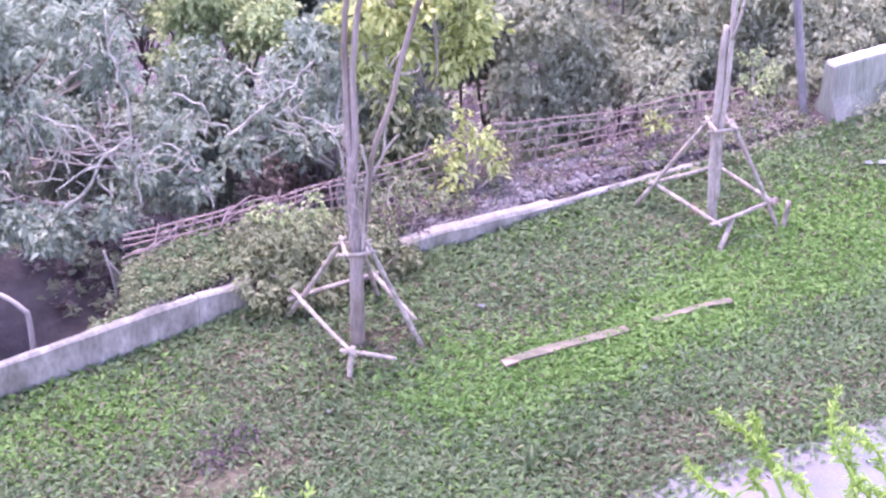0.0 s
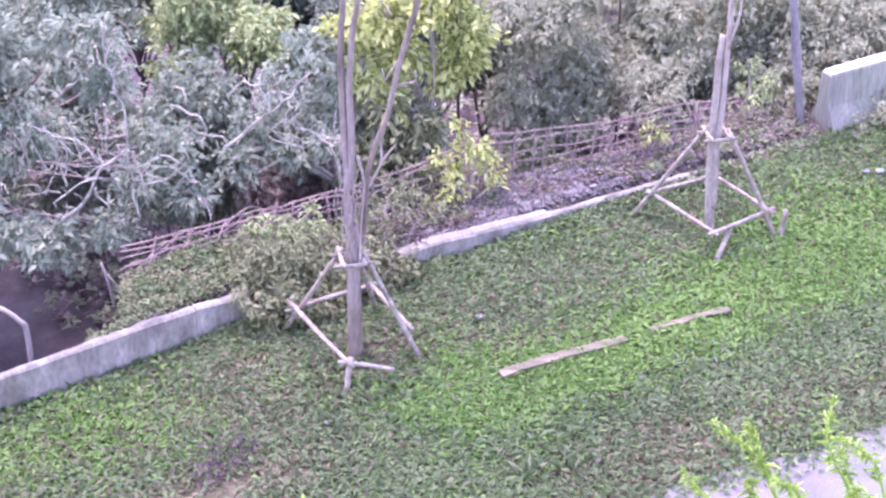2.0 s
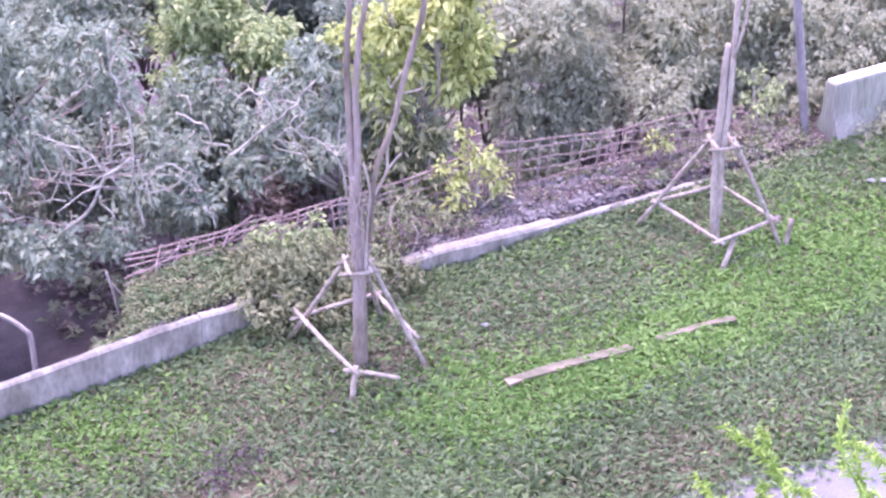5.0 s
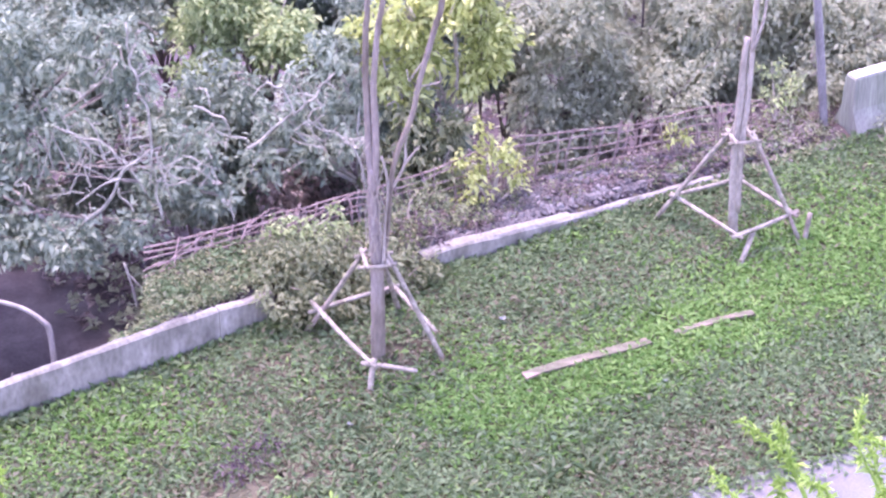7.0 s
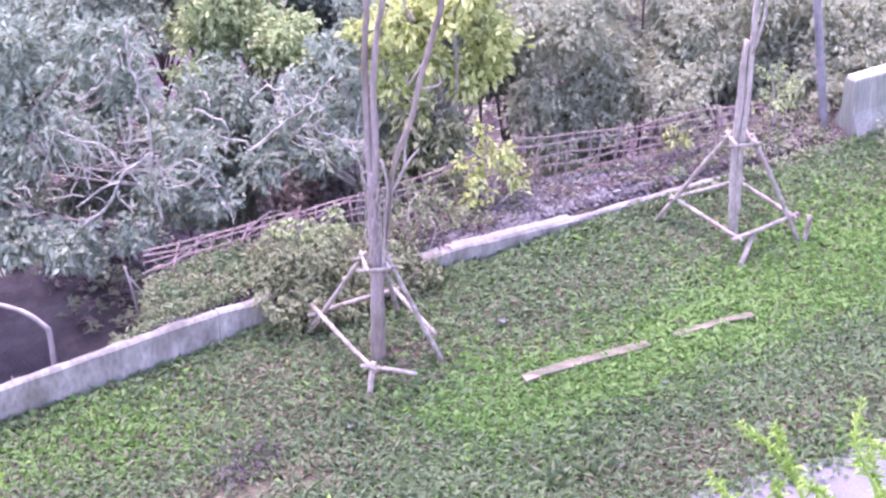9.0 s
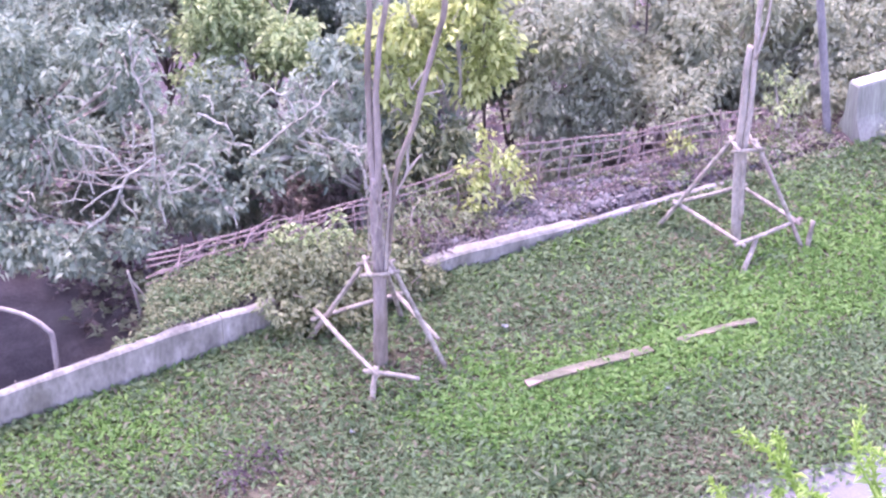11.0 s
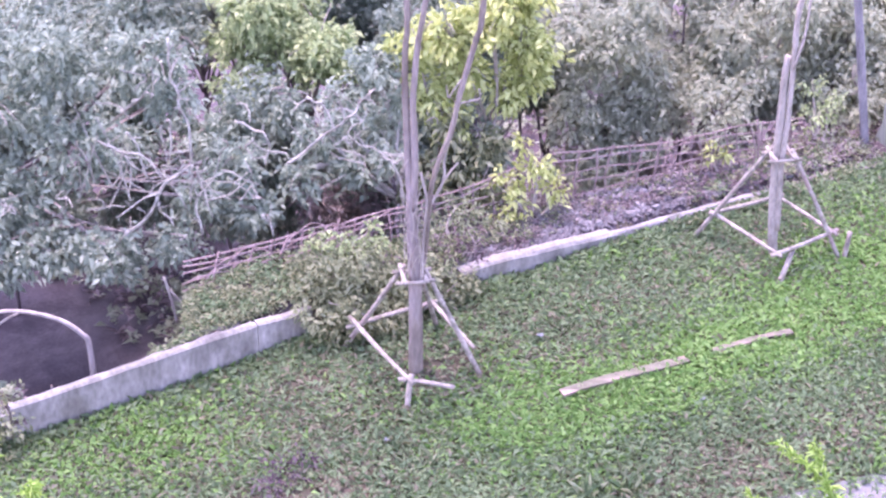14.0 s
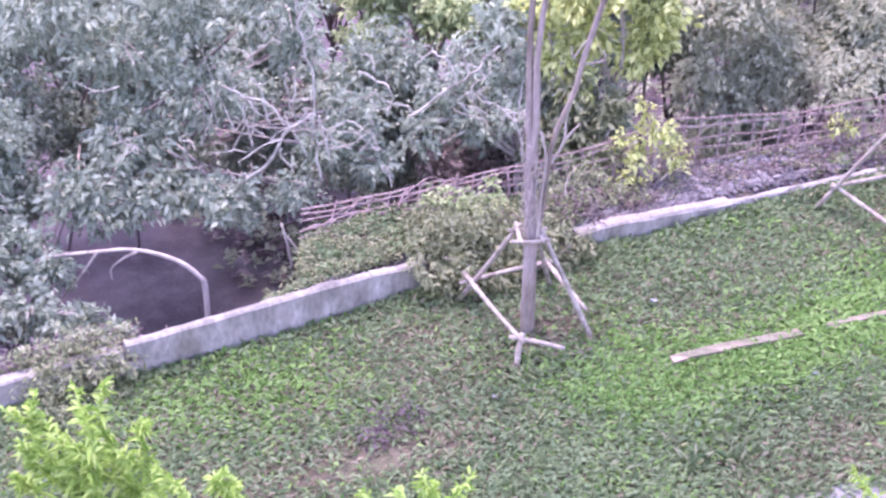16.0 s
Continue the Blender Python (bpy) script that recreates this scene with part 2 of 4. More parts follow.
def crown(name, rng, clumps, twigs, per_twig, leaf, mat, parent=None, hang=0.5, slim=0.3, label=""):
    p, w, f, ln = foliage(rng, clumps, twigs, per_twig, leaf, hang)
    return leaves(name, p, w, f, ln, ln * slim * rng.uniform(0.8, 1.2, len(ln)), [mat], parent=parent, label=label)


# ---- ground: one sheet to the horizon ----
def build_ground():
    xs = np.concatenate([[-600, -200, -60, -25, -14], np.arange(-9, 9.01, 0.15), [14, 25, 60, 200, 600]])
    ys = np.concatenate([[-600, -200, -60, -20, 0, 6, 9], np.arange(11, 27.01, 0.15), [32, 45, 80, 200, 600]])
    gx, gy = np.meshgrid(xs, ys)
    gz = ground_height(gx, gy)
    nx = len(xs)
    verts = np.stack([gx.ravel(), gy.ravel(), gz.ravel()], 1).tolist()
    faces = [(j * nx + i, j * nx + i + 1, (j + 1) * nx + i + 1, (j + 1) * nx + i) for j in range(len(ys) - 1) for i in range(nx - 1)]
    ob = mesh_object("ground", verts, faces, [M_SOIL, M_LITTER], smooth=True)
    mid = np.array([np.mean([verts[k] for k in f], axis=0) for f in faces])
    _, o = wall_coords(mid[:, 0], mid[:, 1])
    ob.data.polygons.foreach_set("material_index", (o > 0.12).astype(np.int32))
    tagged(ob, "brown soil under the lawn and leaf litter in the wood", "ground", kind="structure")


build_ground()


def slab(name, corners, z0, z1, mat, label, category):
    bm = bmesh.new()
    low = [bm.verts.new((x, y, z0)) for x, y in corners]
    high = [bm.verts.new((x, y, z1)) for x, y in corners]
    n = len(corners)
    bm.faces.new(high), bm.faces.new(low[::-1])
    for i in range(n):
        bm.faces.new((low[i], low[(i + 1) % n], high[(i + 1) % n], high[i]))
    bmesh.ops.bevel(bm, geom=[e for e in bm.edges if all(v.co.z > z0 + 1e-4 for v in e.verts)], offset=0.012, segments=2, affect="EDGES")
    ob = part(name, bm, mat, None)
    return tagged(ob, label, category, kind="structure")


# pale path that runs past the lawn's near edge
rng = np.random.default_rng(5)
edge = [(1.6 + 0.4 * i, 12.68 + 0.188 * i + rng.uniform(-0.06, 0.06)) for i in range(26)]
slab("pavement", [(1.2, 12.1), (3.0, 10.6), (13.0, 14.5)] + edge[::-1], -0.1, 0.03, M_PAVING, "pale concrete path beside the lawn, washed bright", "path")


def wall_run(name, s0, s1, h0, h1, thick, label, crest=0.0):
    """A low wall with uneven top, higher by crest in the middle; front face at o = 0."""
    bm = bmesh.new()
    rows = []
    n = max(2, int((s1 - s0) / 0.25))
    rng = np.random.default_rng(int(500 + s0 * 7))
    for i in range(n + 1):
        s = s0 + (s1 - s0) * i / n
        h = h0 + (h1 - h0) * i / n + crest * math.sin(math.pi * i / n) + rng.uniform(-0.013, 0.013)
        lean = rng.uniform(-0.004, 0.004)
        rows.append([bm.verts.new((*at_wall(s, o + lean), z)) for o, z in ((0, -0.1), (0.0, h - 0.02), (0.02, h), (thick - 0.02, h), (thick, h - 0.02), (thick, -0.1))])
    for a, b in zip(rows, rows[1:]):
        for k in range(5):
            bm.faces.new((a[k], b[k], b[k + 1], a[k + 1]))
    bm.faces.new(rows[0]), bm.faces.new(rows[-1][::-1])
    bmesh.ops.recalc_face_normals(bm, faces=bm.faces)
    ob = part(name, bm, M_CONCRETE, None)
    return tagged(ob, label, "wall", kind="structure")


wall_left = wall_run("wall_1", -0.45, 1.994, 0.36, 0.375, 0.09, "grey stained concrete retaining wall along the lawn", 0.03)
wall_end = wall_run("wall_5", 2.0, 2.62, 0.37, 0.28, 0.1, "darker concrete end of the retaining wall under a bush")
wall_right = wall_run("wall_2", 4.28, 6.05, 0.19, 0.14, 0.16, "low grey concrete retaining wall with a pale top", 0.045)
wall_far = wall_run("wall_3", 6.055, 8.9, 0.125, 0.03, 0.1, "half-buried concrete kerb at the lawn's far edge")
wall_hidden = wall_run("wall_4", -3.6, -0.47, 0.22, 0.32, 0.14, "overgrown end of the concrete retaining wall")


def coping(s0, s1, h0, h1, o0, o1, crest=0.0):
    bm = bmesh.new()
    rows = []
    rng = np.random.default_rng(int(s0 * 31 + 107))
    n = int((s1 - s0) / 0.12)
    for i in range(n + 1):
        s = s0 + (s1 - s0) * i / n
        h = h0 + (h1 - h0) * i / n + crest * math.sin(math.pi * i / n)
        w = rng.uniform(0, 0.05)
        rows.append([bm.verts.new((*at_wall(s, o), z)) for o, z in ((o0 + 0.004, h), (o0 + 0.02, h + 0.018), (o1 + w, h + 0.02 + rng.uniform(0, 0.012)), (o1 + w + 0.02, h - 0.03))])
    for a, b in zip(rows, rows[1:]):
        for k in range(3):
            bm.faces.new((a[k], b[k], b[k + 1], a[k + 1]))
    bm.faces.new(rows[0]), bm.faces.new(rows[-1][::-1])
    bmesh.ops.recalc_face_normals(bm, faces=bm.faces)
    return bm


# M_CAP puts the sunlit look of these concrete tops into a paler colour
part("wall_top", coping(4.4, 6.04, 0.182, 0.132, 0.01, 0.045, 0.045), M_CAP, wall_right, "uneven concrete top strip")
part("wall_top", coping(6.06, 8.4, 0.12, 0.035, 0.0, 0.02), M_CAP, wall_far, "uneven concrete top strip")
part("wall_top", coping(-0.4, 1.95, 0.352, 0.368, 0.012, 0.03, 0.028), M_CONCRETE, wall_left, "uneven concrete top strip")


# ---- lawn: broad-leaved grass ----
def build_lawn():
    rng = np.random.default_rng(11)
    n = 320000
    x, y = rng.uniform(-7.5, 7.0, n), rng.uniform(11.0, 20.0, n)
    s, o = wall_coords(x, y)
    keep = (o < -0.01) & (o > -7)
    x, y, o = x[keep], y[keep], o[keep]
    wave = np.sin(1.3 * x + 0.4) * np.sin(1.1 * y + 0.8 * x) + 0.6 * np.sin(2.7 * x - 1.9 * y) + 0.4 * np.sin(5.1 * y + 2.3 * x)

    def patch(px, py, rx, ry, turn=0.54):
        dx, dy = x - px, y - py
        a, b = dx * math.cos(turn) + dy * math.sin(turn), dy * math.cos(turn) - dx * math.sin(turn)
        return np.exp(-(a / rx) ** 2 - (b / ry) ** 2)

    bright = 1.1 * patch(0.5, 14.5, 1.2, 0.7) + 1.2 * patch(4.2, 17.0, 2.4, 0.9) + 0.9 * patch(-3.1, 13.6, 1.4, 0.6) + 0.8 * patch(2.4, 15.3, 2.2, 0.5) + 0.14 * wave
    path_gap = y - (12.68 + 0.47 * (x - 1.6))
    band = np.exp(-((path_gap - 0.55) / 0.55) ** 2) * np.clip((x - 0.6) / 1.0, 0, 1)
    dry = 0.7 * band + 0.9 * patch(-0.55, 14.95, 0.5, 0.35) + 0.9 * patch(-1.83, 14.7, 0.28, 0.12) + 1.3 * patch(-2.1, 12.72, 1.1, 0.34) + 0.5 * patch(-1.3, 14.0, 0.9, 0.3) - 0.12 * wave
    bare = 1.0 * patch(-2.05, 12.68, 1.1, 0.28) + 0.9 * patch(-1.83, 14.7, 0.26, 0.09) + 0.7 * patch(-0.5, 15.05, 0.45, 0.28) + 0.5 * patch(2.2, 13.45, 0.9, 0.15)
    dry = dry + 0.35 * np.exp(-((o + 0.9) / 0.7) ** 2)
    roll = rng.uniform(0, 1, len(x))
    keep = (rng.uniform(0, 1, len(x)) > np.clip(0.3 * dry, 0, 0.45) + 0.5 * bare) & ~((path_gap < -0.05 + 0.2 * rng.normal(size=len(x))) & (x > 1.4))
    x, y, bright, dry, roll, wave = x[keep], y[keep], bright[keep], dry[keep], roll[keep], wave[keep]
    choice = np.where(roll < np.clip(bright, 0.03, 0.95), 0, 1)
    choice = np.where((rng.uniform(0, 1, len(x)) < np.clip(0.5 * dry, 0.02, 0.55)), 2, choice)
    m = len(x)
    z = ground_height(x, y) + np.clip(0.035 + 0.02 * wave, 0.0, 0.08) * rng.uniform(0, 1, m)
    way = unit(rng, m)
    way[:, 2] = np.abs(way[:, 2]) * 0.6 + 0.15
    face = unit(rng, m) * 0.6
    face[:, 2] += 1
    ln = rng.uniform(0.045, 0.12, m) * (1 + 0.4 * np.exp(-((wall_coords(x, y)[1] + 0.05) / 0.12) ** 2))
    ob = leaves("lawn", np.stack([x, y, z], 1), way, face, ln, ln * rng.uniform(0.22, 0.4, m), [L_BRIGHT, L_MID, L_DRY], choice, droop=0.25)
    tagged(ob, "green broad-leaved lawn grass with bare brown patches", "lawn", kind="stuff")


build_lawn()


# ---- trees in the lawn, each staked with four poles ----
def pole(name, a, b, r, parent, mat=M_POLE, label=""):
    a, b = Vector(a), Vector(b)
    mid = (a + b) / 2 + Vector((random.uniform(-1, 1), random.uniform(-1, 1), random.uniform(-1, 1))) * 0.012
    return tube(name, [a, mid, b], r, r * 0.86, mat, parent, sides=8, steps=3, rough=0.12, label=label)


def tree_support(place, feet, corners, top, label):
    """Four leaning legs round a trunk, four rails low down and four ties at the top."""
    ob = thing("tree_support", place, label, "tree stake", "tree stakes")
    c = Vector((*place[:2], 0))
    for i, (f, k) in enumerate(zip(feet, corners)):
        if i == 1:
            continue
        foot, knee = Vector((*f, -0.05)), Vector((*k, 0.3))
        inward = Vector((c.x, c.y, top + 0.06)) + (foot - c).normalized() * 0.1
        inward.z = top + 0.06
        pole("leg", foot, inward, 0.025, ob)
    return ob


def rails(ob, corners, heights, over=0.07, closed=True):
    for i, (a, b) in enumerate(zip(corners, corners[1:] + (corners[:1] if closed else []))):
        a, b = Vector((*a, heights[i][0])), Vector((*b, heights[i][1]))
        w = (b - a).normalized() * over
        pole("rail", a - w, b + w, 0.0235, ob)


def ties(ob, place, top, half):
    c = Vector((*place[:2], top))
    for i in range(4):
        w = radians(12 + 90 * i)
        a, b = Vector((math.cos(w), math.sin(w), 0)), Vector((-math.sin(w), math.cos(w), 0))
        pole("tie", c + b * 0.1 - a * half + Vector((0, 0, 0.03 * (i % 2))), c + b * 0.1 + a * half + Vector((0, 0, 0.03 * (i % 2))), 0.021, ob)
    ring = [c + Vector((0.105 * math.cos(w), 0.105 * math.sin(w), -0.01)) for w in [k * math.pi / 6 for k in range(13)]]
    tube("cord", ring, 0.012, 0.012, M_TAPE, ob, sides=6, steps=2)


near_at = (-0.8, 14.9, 0)
near_feet = [(-1.53, 15.35), (-0.84, 14.25), (-0.17, 14.86), (-0.62, 15.75)]
near_knee = [(-1.40, 15.28), (-0.83, 14.38), (-0.26, 14.90), (-0.68, 15.66)]
near_support = tree_support(near_at, near_feet, near_knee, 1.08, "weathered wooden stakes propping a young tree")
rails(near_support, [near_knee[3], near_knee[0], near_knee[1]], [(0.3, 0.28), (0.34, 0.28)], closed=False)
pole('rail', (-0.68, 15.7, 0.3), (-0.26, 14.95, 0.26), 0.024, near_support)
ties(near_support, near_at, 1.06, 0.18)
pole("peg", (-0.85, 14.26, -0.06), (-0.81, 14.42, 0.31), 0.03, near_support)
pole("rail", (-0.93, 14.42, 0.26), (-0.42, 14.35, 0.22), 0.024, near_support)

far_at = (2.79, 17.18, 0)
far_feet = [(1.97, 17.5), (2.72, 16.5), (3.47, 17.04), (2.95, 18.0)]
far_knee = [(2.2, 17.46), (2.75, 16.68), (3.36, 17.1), (2.9, 17.85)]
far_support = tree_support(far_at, far_feet, far_knee, 1.14, "weathered wooden stakes propping a slim young tree")
rails(far_support, far_knee, [(0.3, 0.28), (0.28, 0.3), (0.3, 0.3), (0.3, 0.32)])
ties(far_support, far_at, 1.12, 0.17)
pole("peg", (2.73, 16.47, -0.06), (2.93, 16.82, 0.24), 0.03, far_support)
pole("peg", (3.5, 17.05, -0.05), (3.54, 17.1, 0.3), 0.03, far_support)


def young_tree():
    ob = thing("young_tree", (-0.8, 14.9, 0), "young tree with a forked grey-brown trunk, held by stakes", "tree", "young trees")
    tube("trunk", [(-0.8, 14.9, -0.1), (-0.79, 14.9, 0.5), (-0.785, 14.9, 1.1), (-0.8, 14.9, 1.4), (-0.805, 14.9, 1.75), (-0.8, 14.9, 2.0)], 0.071, 0.044, M_BARK, ob, 14, 6, 0.12)
    tube("limb", [(-0.81, 14.9, 1.8), (-0.83, 14.9, 2.19), (-0.835, 14.9, 2.57), (-0.84, 14.9, 2.95), (-0.83, 14.9, 3.31), (-0.81, 14.9, 3.62), (-0.85, 14.95, 4.6), (-0.95, 14.95, 5.6)], 0.035, 0.022, M_BARK, ob, 10, 5, 0.16)
    tube("limb", [(-0.785, 14.88, 1.75), (-0.77, 14.88, 2.14), (-0.768, 14.88, 2.47), (-0.775, 14.88, 2.77), (-0.755, 14.88, 3.06), (-0.72, 14.88, 3.38), (-0.67, 14.88, 3.63), (-0.55, 14.9, 4.5), (-0.5, 14.95, 5.4)], 0.034, 0.022, M_BARK, ob, 10, 5, 0.16)
    tube("shoot", [(-0.74, 14.84, 1.0), (-0.72, 14.84, 1.12), (-0.71, 14.84, 1.42), (-0.68, 14.84, 1.71), (-0.67, 14.84, 1.91), (-0.72, 14.86, 2.14)], 0.017, 0.012, M_PALE_BARK, ob, 7, 5, 0.15)
    side = tube("limb", [(-0.74, 14.93, 1.0), (-0.69, 14.95, 1.3), (-0.66, 14.95, 1.65), (-0.63, 14.95, 1.94), (-0.56, 14.95, 2.2), (-0.45, 14.95, 2.49), (-0.38, 14.95, 2.82), (-0.3, 14.95, 3.12), (-0.23, 14.95, 3.37), (-0.18, 14.95, 3.6), (-0.1, 15.0, 4.6)], 0.02, 0.028, M_BARK, ob, 10, 5, 0.16)
    for line, r in (([(-0.63, 14.95, 1.78), (-0.52, 14.95, 2.02), (-0.51, 14.95, 2.24), (-0.44, 14.95, 2.48)], 0.014), ([(-0.52, 14.95, 2.01), (-0.46, 14.95, 2.1), (-0.39, 14.95, 2.19)], 0.013),
                    ([(-0.37, 14.95, 2.77), (-0.28, 14.95, 2.79), (-0.2, 14.95, 2.82), (-0.21, 14.95, 2.91)], 0.009), ([(-0.36, 14.95, 2.99), (-0.44, 14.95, 2.87), (-0.47, 14.95, 2.82), (-0.49, 14.95, 2.93)], 0.009)):
        tube("twig", line, r, 0.6 * r, M_PALE_BARK, ob, 6, 4, 0.15).parent = side
    rng = np.random.default_rng(21)
    for k in range(11):
        turn, low, tall = rng.uniform(2.6, 6.4), rng.uniform(0.95, 1.7), rng.uniform(0.35, 0.9)
        line = []
        for i in range(5):
            w, z, out = turn + 0.35 * i * rng.uniform(-1, 1), low + tall * i / 4, 0.068 + 0.05 * rng.random() * (i + 1) / 3
            line.append((-0.8 + out * math.cos(w), 14.9 + out * math.sin(w), z))
        tube("dry_vine", line, 0.006, 0.004, M_PALE_BARK, ob, 5, 3, 0.2)
    crown("crown", rng, [(-0.7, 14.9, 5.4, 0.8), (-1.2, 15.1, 5.8, 0.7), (0.1, 15.0, 5.5, 0.8), (-0.4, 14.9, 6.2, 0.7)], 60, 6, 0.12, L_GREEN, ob)
    return ob


def slim_tree():
    ob = thing("young_tree", (2.79, 17.18, 0), "slim young tree with a pale cut stump stem, held by stakes", "tree", "young trees")
    tube("trunk", [(2.79, 17.17, -0.1), (2.75, 17.17, 0.6), (2.74, 17.17, 1.12), (2.75, 17.17, 1.56), (2.75, 17.17, 1.93), (2.77, 17.17, 2.22)], 0.052, 0.032, M_PALE_BARK, ob, 12, 5, 0.16)
    tube("limb", [(2.8, 17.14, 0.3), (2.79, 17.14, 0.81), (2.79, 17.14, 1.13), (2.815, 17.15, 1.51), (2.82, 17.15, 1.94), (2.825, 17.15, 2.3), (2.83, 17.15, 2.66), (2.95, 17.2, 3.6), (2.9, 17.2, 4.8)], 0.03, 0.026, M_PALE_BARK, ob, 10, 5, 0.16)
    tube("limb", [(2.82, 17.12, 2.1), (2.9, 17.14, 2.4), (2.93, 17.2, 2.6), (3.0, 17.25, 3.5)], 0.016, 0.012, M_PALE_BARK, ob, 8, 4, 0.1)
    rng = np.random.default_rng(22)
    crown("crown", rng, [(2.9, 17.2, 4.7, 0.7), (3.2, 17.3, 4.3, 0.6), (2.6, 17.2, 5.1, 0.6)], 60, 6, 0.12, L_GREEN, ob)
    return ob


young_tree()
slim_tree()


# ---- boards on the lawn ----
def plank(x0, y0, x1, y1, wide, label):
    a, b = Vector((x0, y0, 0)), Vector((x1, y1, 0))
    mid = (a + b) / 2
    length = (b - a).length
    bm = bmesh.new()
    n = 8
    rows = []
    rng = np.random.default_rng(int(x0 * 100))
    for i in range(n + 1):
        u = -length / 2 + length * i / n
        w0, w1 = rng.uniform(-0.008, 0.008, 2) + (rng.uniform(-0.02, 0.02) if i in (0, n) else 0)
        h = 0.012 * math.sin(3 * i / n)
        rows.append([bm.verts.new(p) for p in ((u, -wide / 2 + w0, h), (u, wide / 2 + w1, h), (u, wide / 2 + w1, h + 0.028), (u, -wide / 2 + w0, h + 0.028))])
    for p, q in zip(rows, rows[1:]):
        for k in range(4):
            bm.faces.new((p[k], q[k], q[(k + 1) % 4], p[(k + 1) % 4]))
    bm.faces.new(rows[0]), bm.faces.new(rows[-1][::-1])
    bmesh.ops.recalc_face_normals(bm, faces=bm.faces)
    bmesh.ops.bevel(bm, geom=list(bm.edges), offset=0.004, segments=1, affect="EDGES")
    ob = part("plank", bm, M_PLANK, None)
    ob.matrix_world = Matrix.Translation((mid.x, mid.y, 0.026 if wide > 0.1 else 0.036)) @ Matrix.Rotation(math.atan2(y1 - y0, x1 - x0), 4, "Z")
    tagged(ob, label, "board", "boards on the lawn")


plank(0.54, 14.55, 1.75, 15.11, 0.11, "long bleached wooden board lying on the lawn")
plank(1.99, 15.25, 2.78, 15.6, 0.075, "short pale wooden board lying on the lawn")


# ---- concrete barrier and posts at the far end ----
def barrier():
    """A road barrier: narrow top, sloped flanks, wide foot."""
    ob = thing("concrete_barrier", (4.33, 19.48, 0), "grey cast-concrete road barrier with a pale top and dark streaks", "barrier")
    half = [(0.23, -0.06), (0.23, 0.05), (0.215, 0.075), (0.125, 0.27), (0.108, 0.32), (0.086, 0.69), (0.075, 0.71)]
    prof = [(-v, z) for v, z in half] + [(v, z) for v, z in half[::-1]]
    bm = bmesh.new()
    ends = []
    for u in (0.0, 0.02, 0.6, 1.2, 1.8, 2.38, 2.4):
        k = 0.975 if u in (0.0, 2.4) else 1.0
        ends.append([bm.verts.new((u, v * k, z * k if z > 0.3 else z)) for v, z in prof])
    for a, b in zip(ends, ends[1:]):
        for i in range(len(prof) - 1):
            bm.faces.new((a[i], b[i], b[i + 1], a[i + 1]))
        bm.faces.new((a[-1], b[-1], b[0], a[0]))
    bm.faces.new(ends[0]), bm.faces.new(ends[-1][::-1])
    bmesh.ops.recalc_face_normals(bm, faces=bm.faces)
    body = part("body", bm, M_BARRIER, ob)
    bm = bmesh.new()
    bmesh.ops.create_grid(bm, x_segments=16, y_segments=2, size=0.5)
    for v in bm.verts:
        v.co = Vector((1.2 + v.co.x * 2.36, v.co.y * 0.155, 0.717 + random.uniform(0, 0.006)))
    r = bmesh.ops.extrude_face_region(bm, geom=list(bm.faces))
    for v in r["geom"]:
        if isinstance(v, bmesh.types.BMVert):
            v.co.z -= 0.01
    bmesh.ops.recalc_face_normals(bm, faces=bm.faces)
    part("cap", bm, M_TOPLIT_CAP, body, "whitish top with the light from above in its colour")
    ob.rotation_euler = (0, 0, radians(30))
    return ob


barrier()
slab("kerb", [(3.35, 18.78), (3.38, 18.68), (4.45, 19.16), (5.4, 19.7), (5.36, 19.79), (4.42, 19.26)], -0.1, 0.05, M_CAP, "low pale kerb at the foot of the barrier", "kerb")


def post(place, top, r, label, mat):
    ob = tube("fence_post", [place, ((place[0] + top[0]) / 2 + 0.01, (place[1] + top[1]) / 2, (place[2] + top[2]) / 2), top], r, r * 0.9, mat, None, 10, 4, 0.1)
    tagged(ob, label, "post", "posts")


post((4.12, 19.52, -0.1), (3.72, 19.45, 2.6), 0.05, "tall mauve-grey post beside the concrete barrier", M_POST)
post((-3.16, 15.75, 0.0), (-3.25, 15.75, 0.52), 0.015, "thin leaning fence post at the dark hollow", M_POLE)


post((-3.04, 15.75, 0.1), (-3.2, 15.75, 0.38), 0.011, "thin slanting stick at the dark hollow", M_POLE)


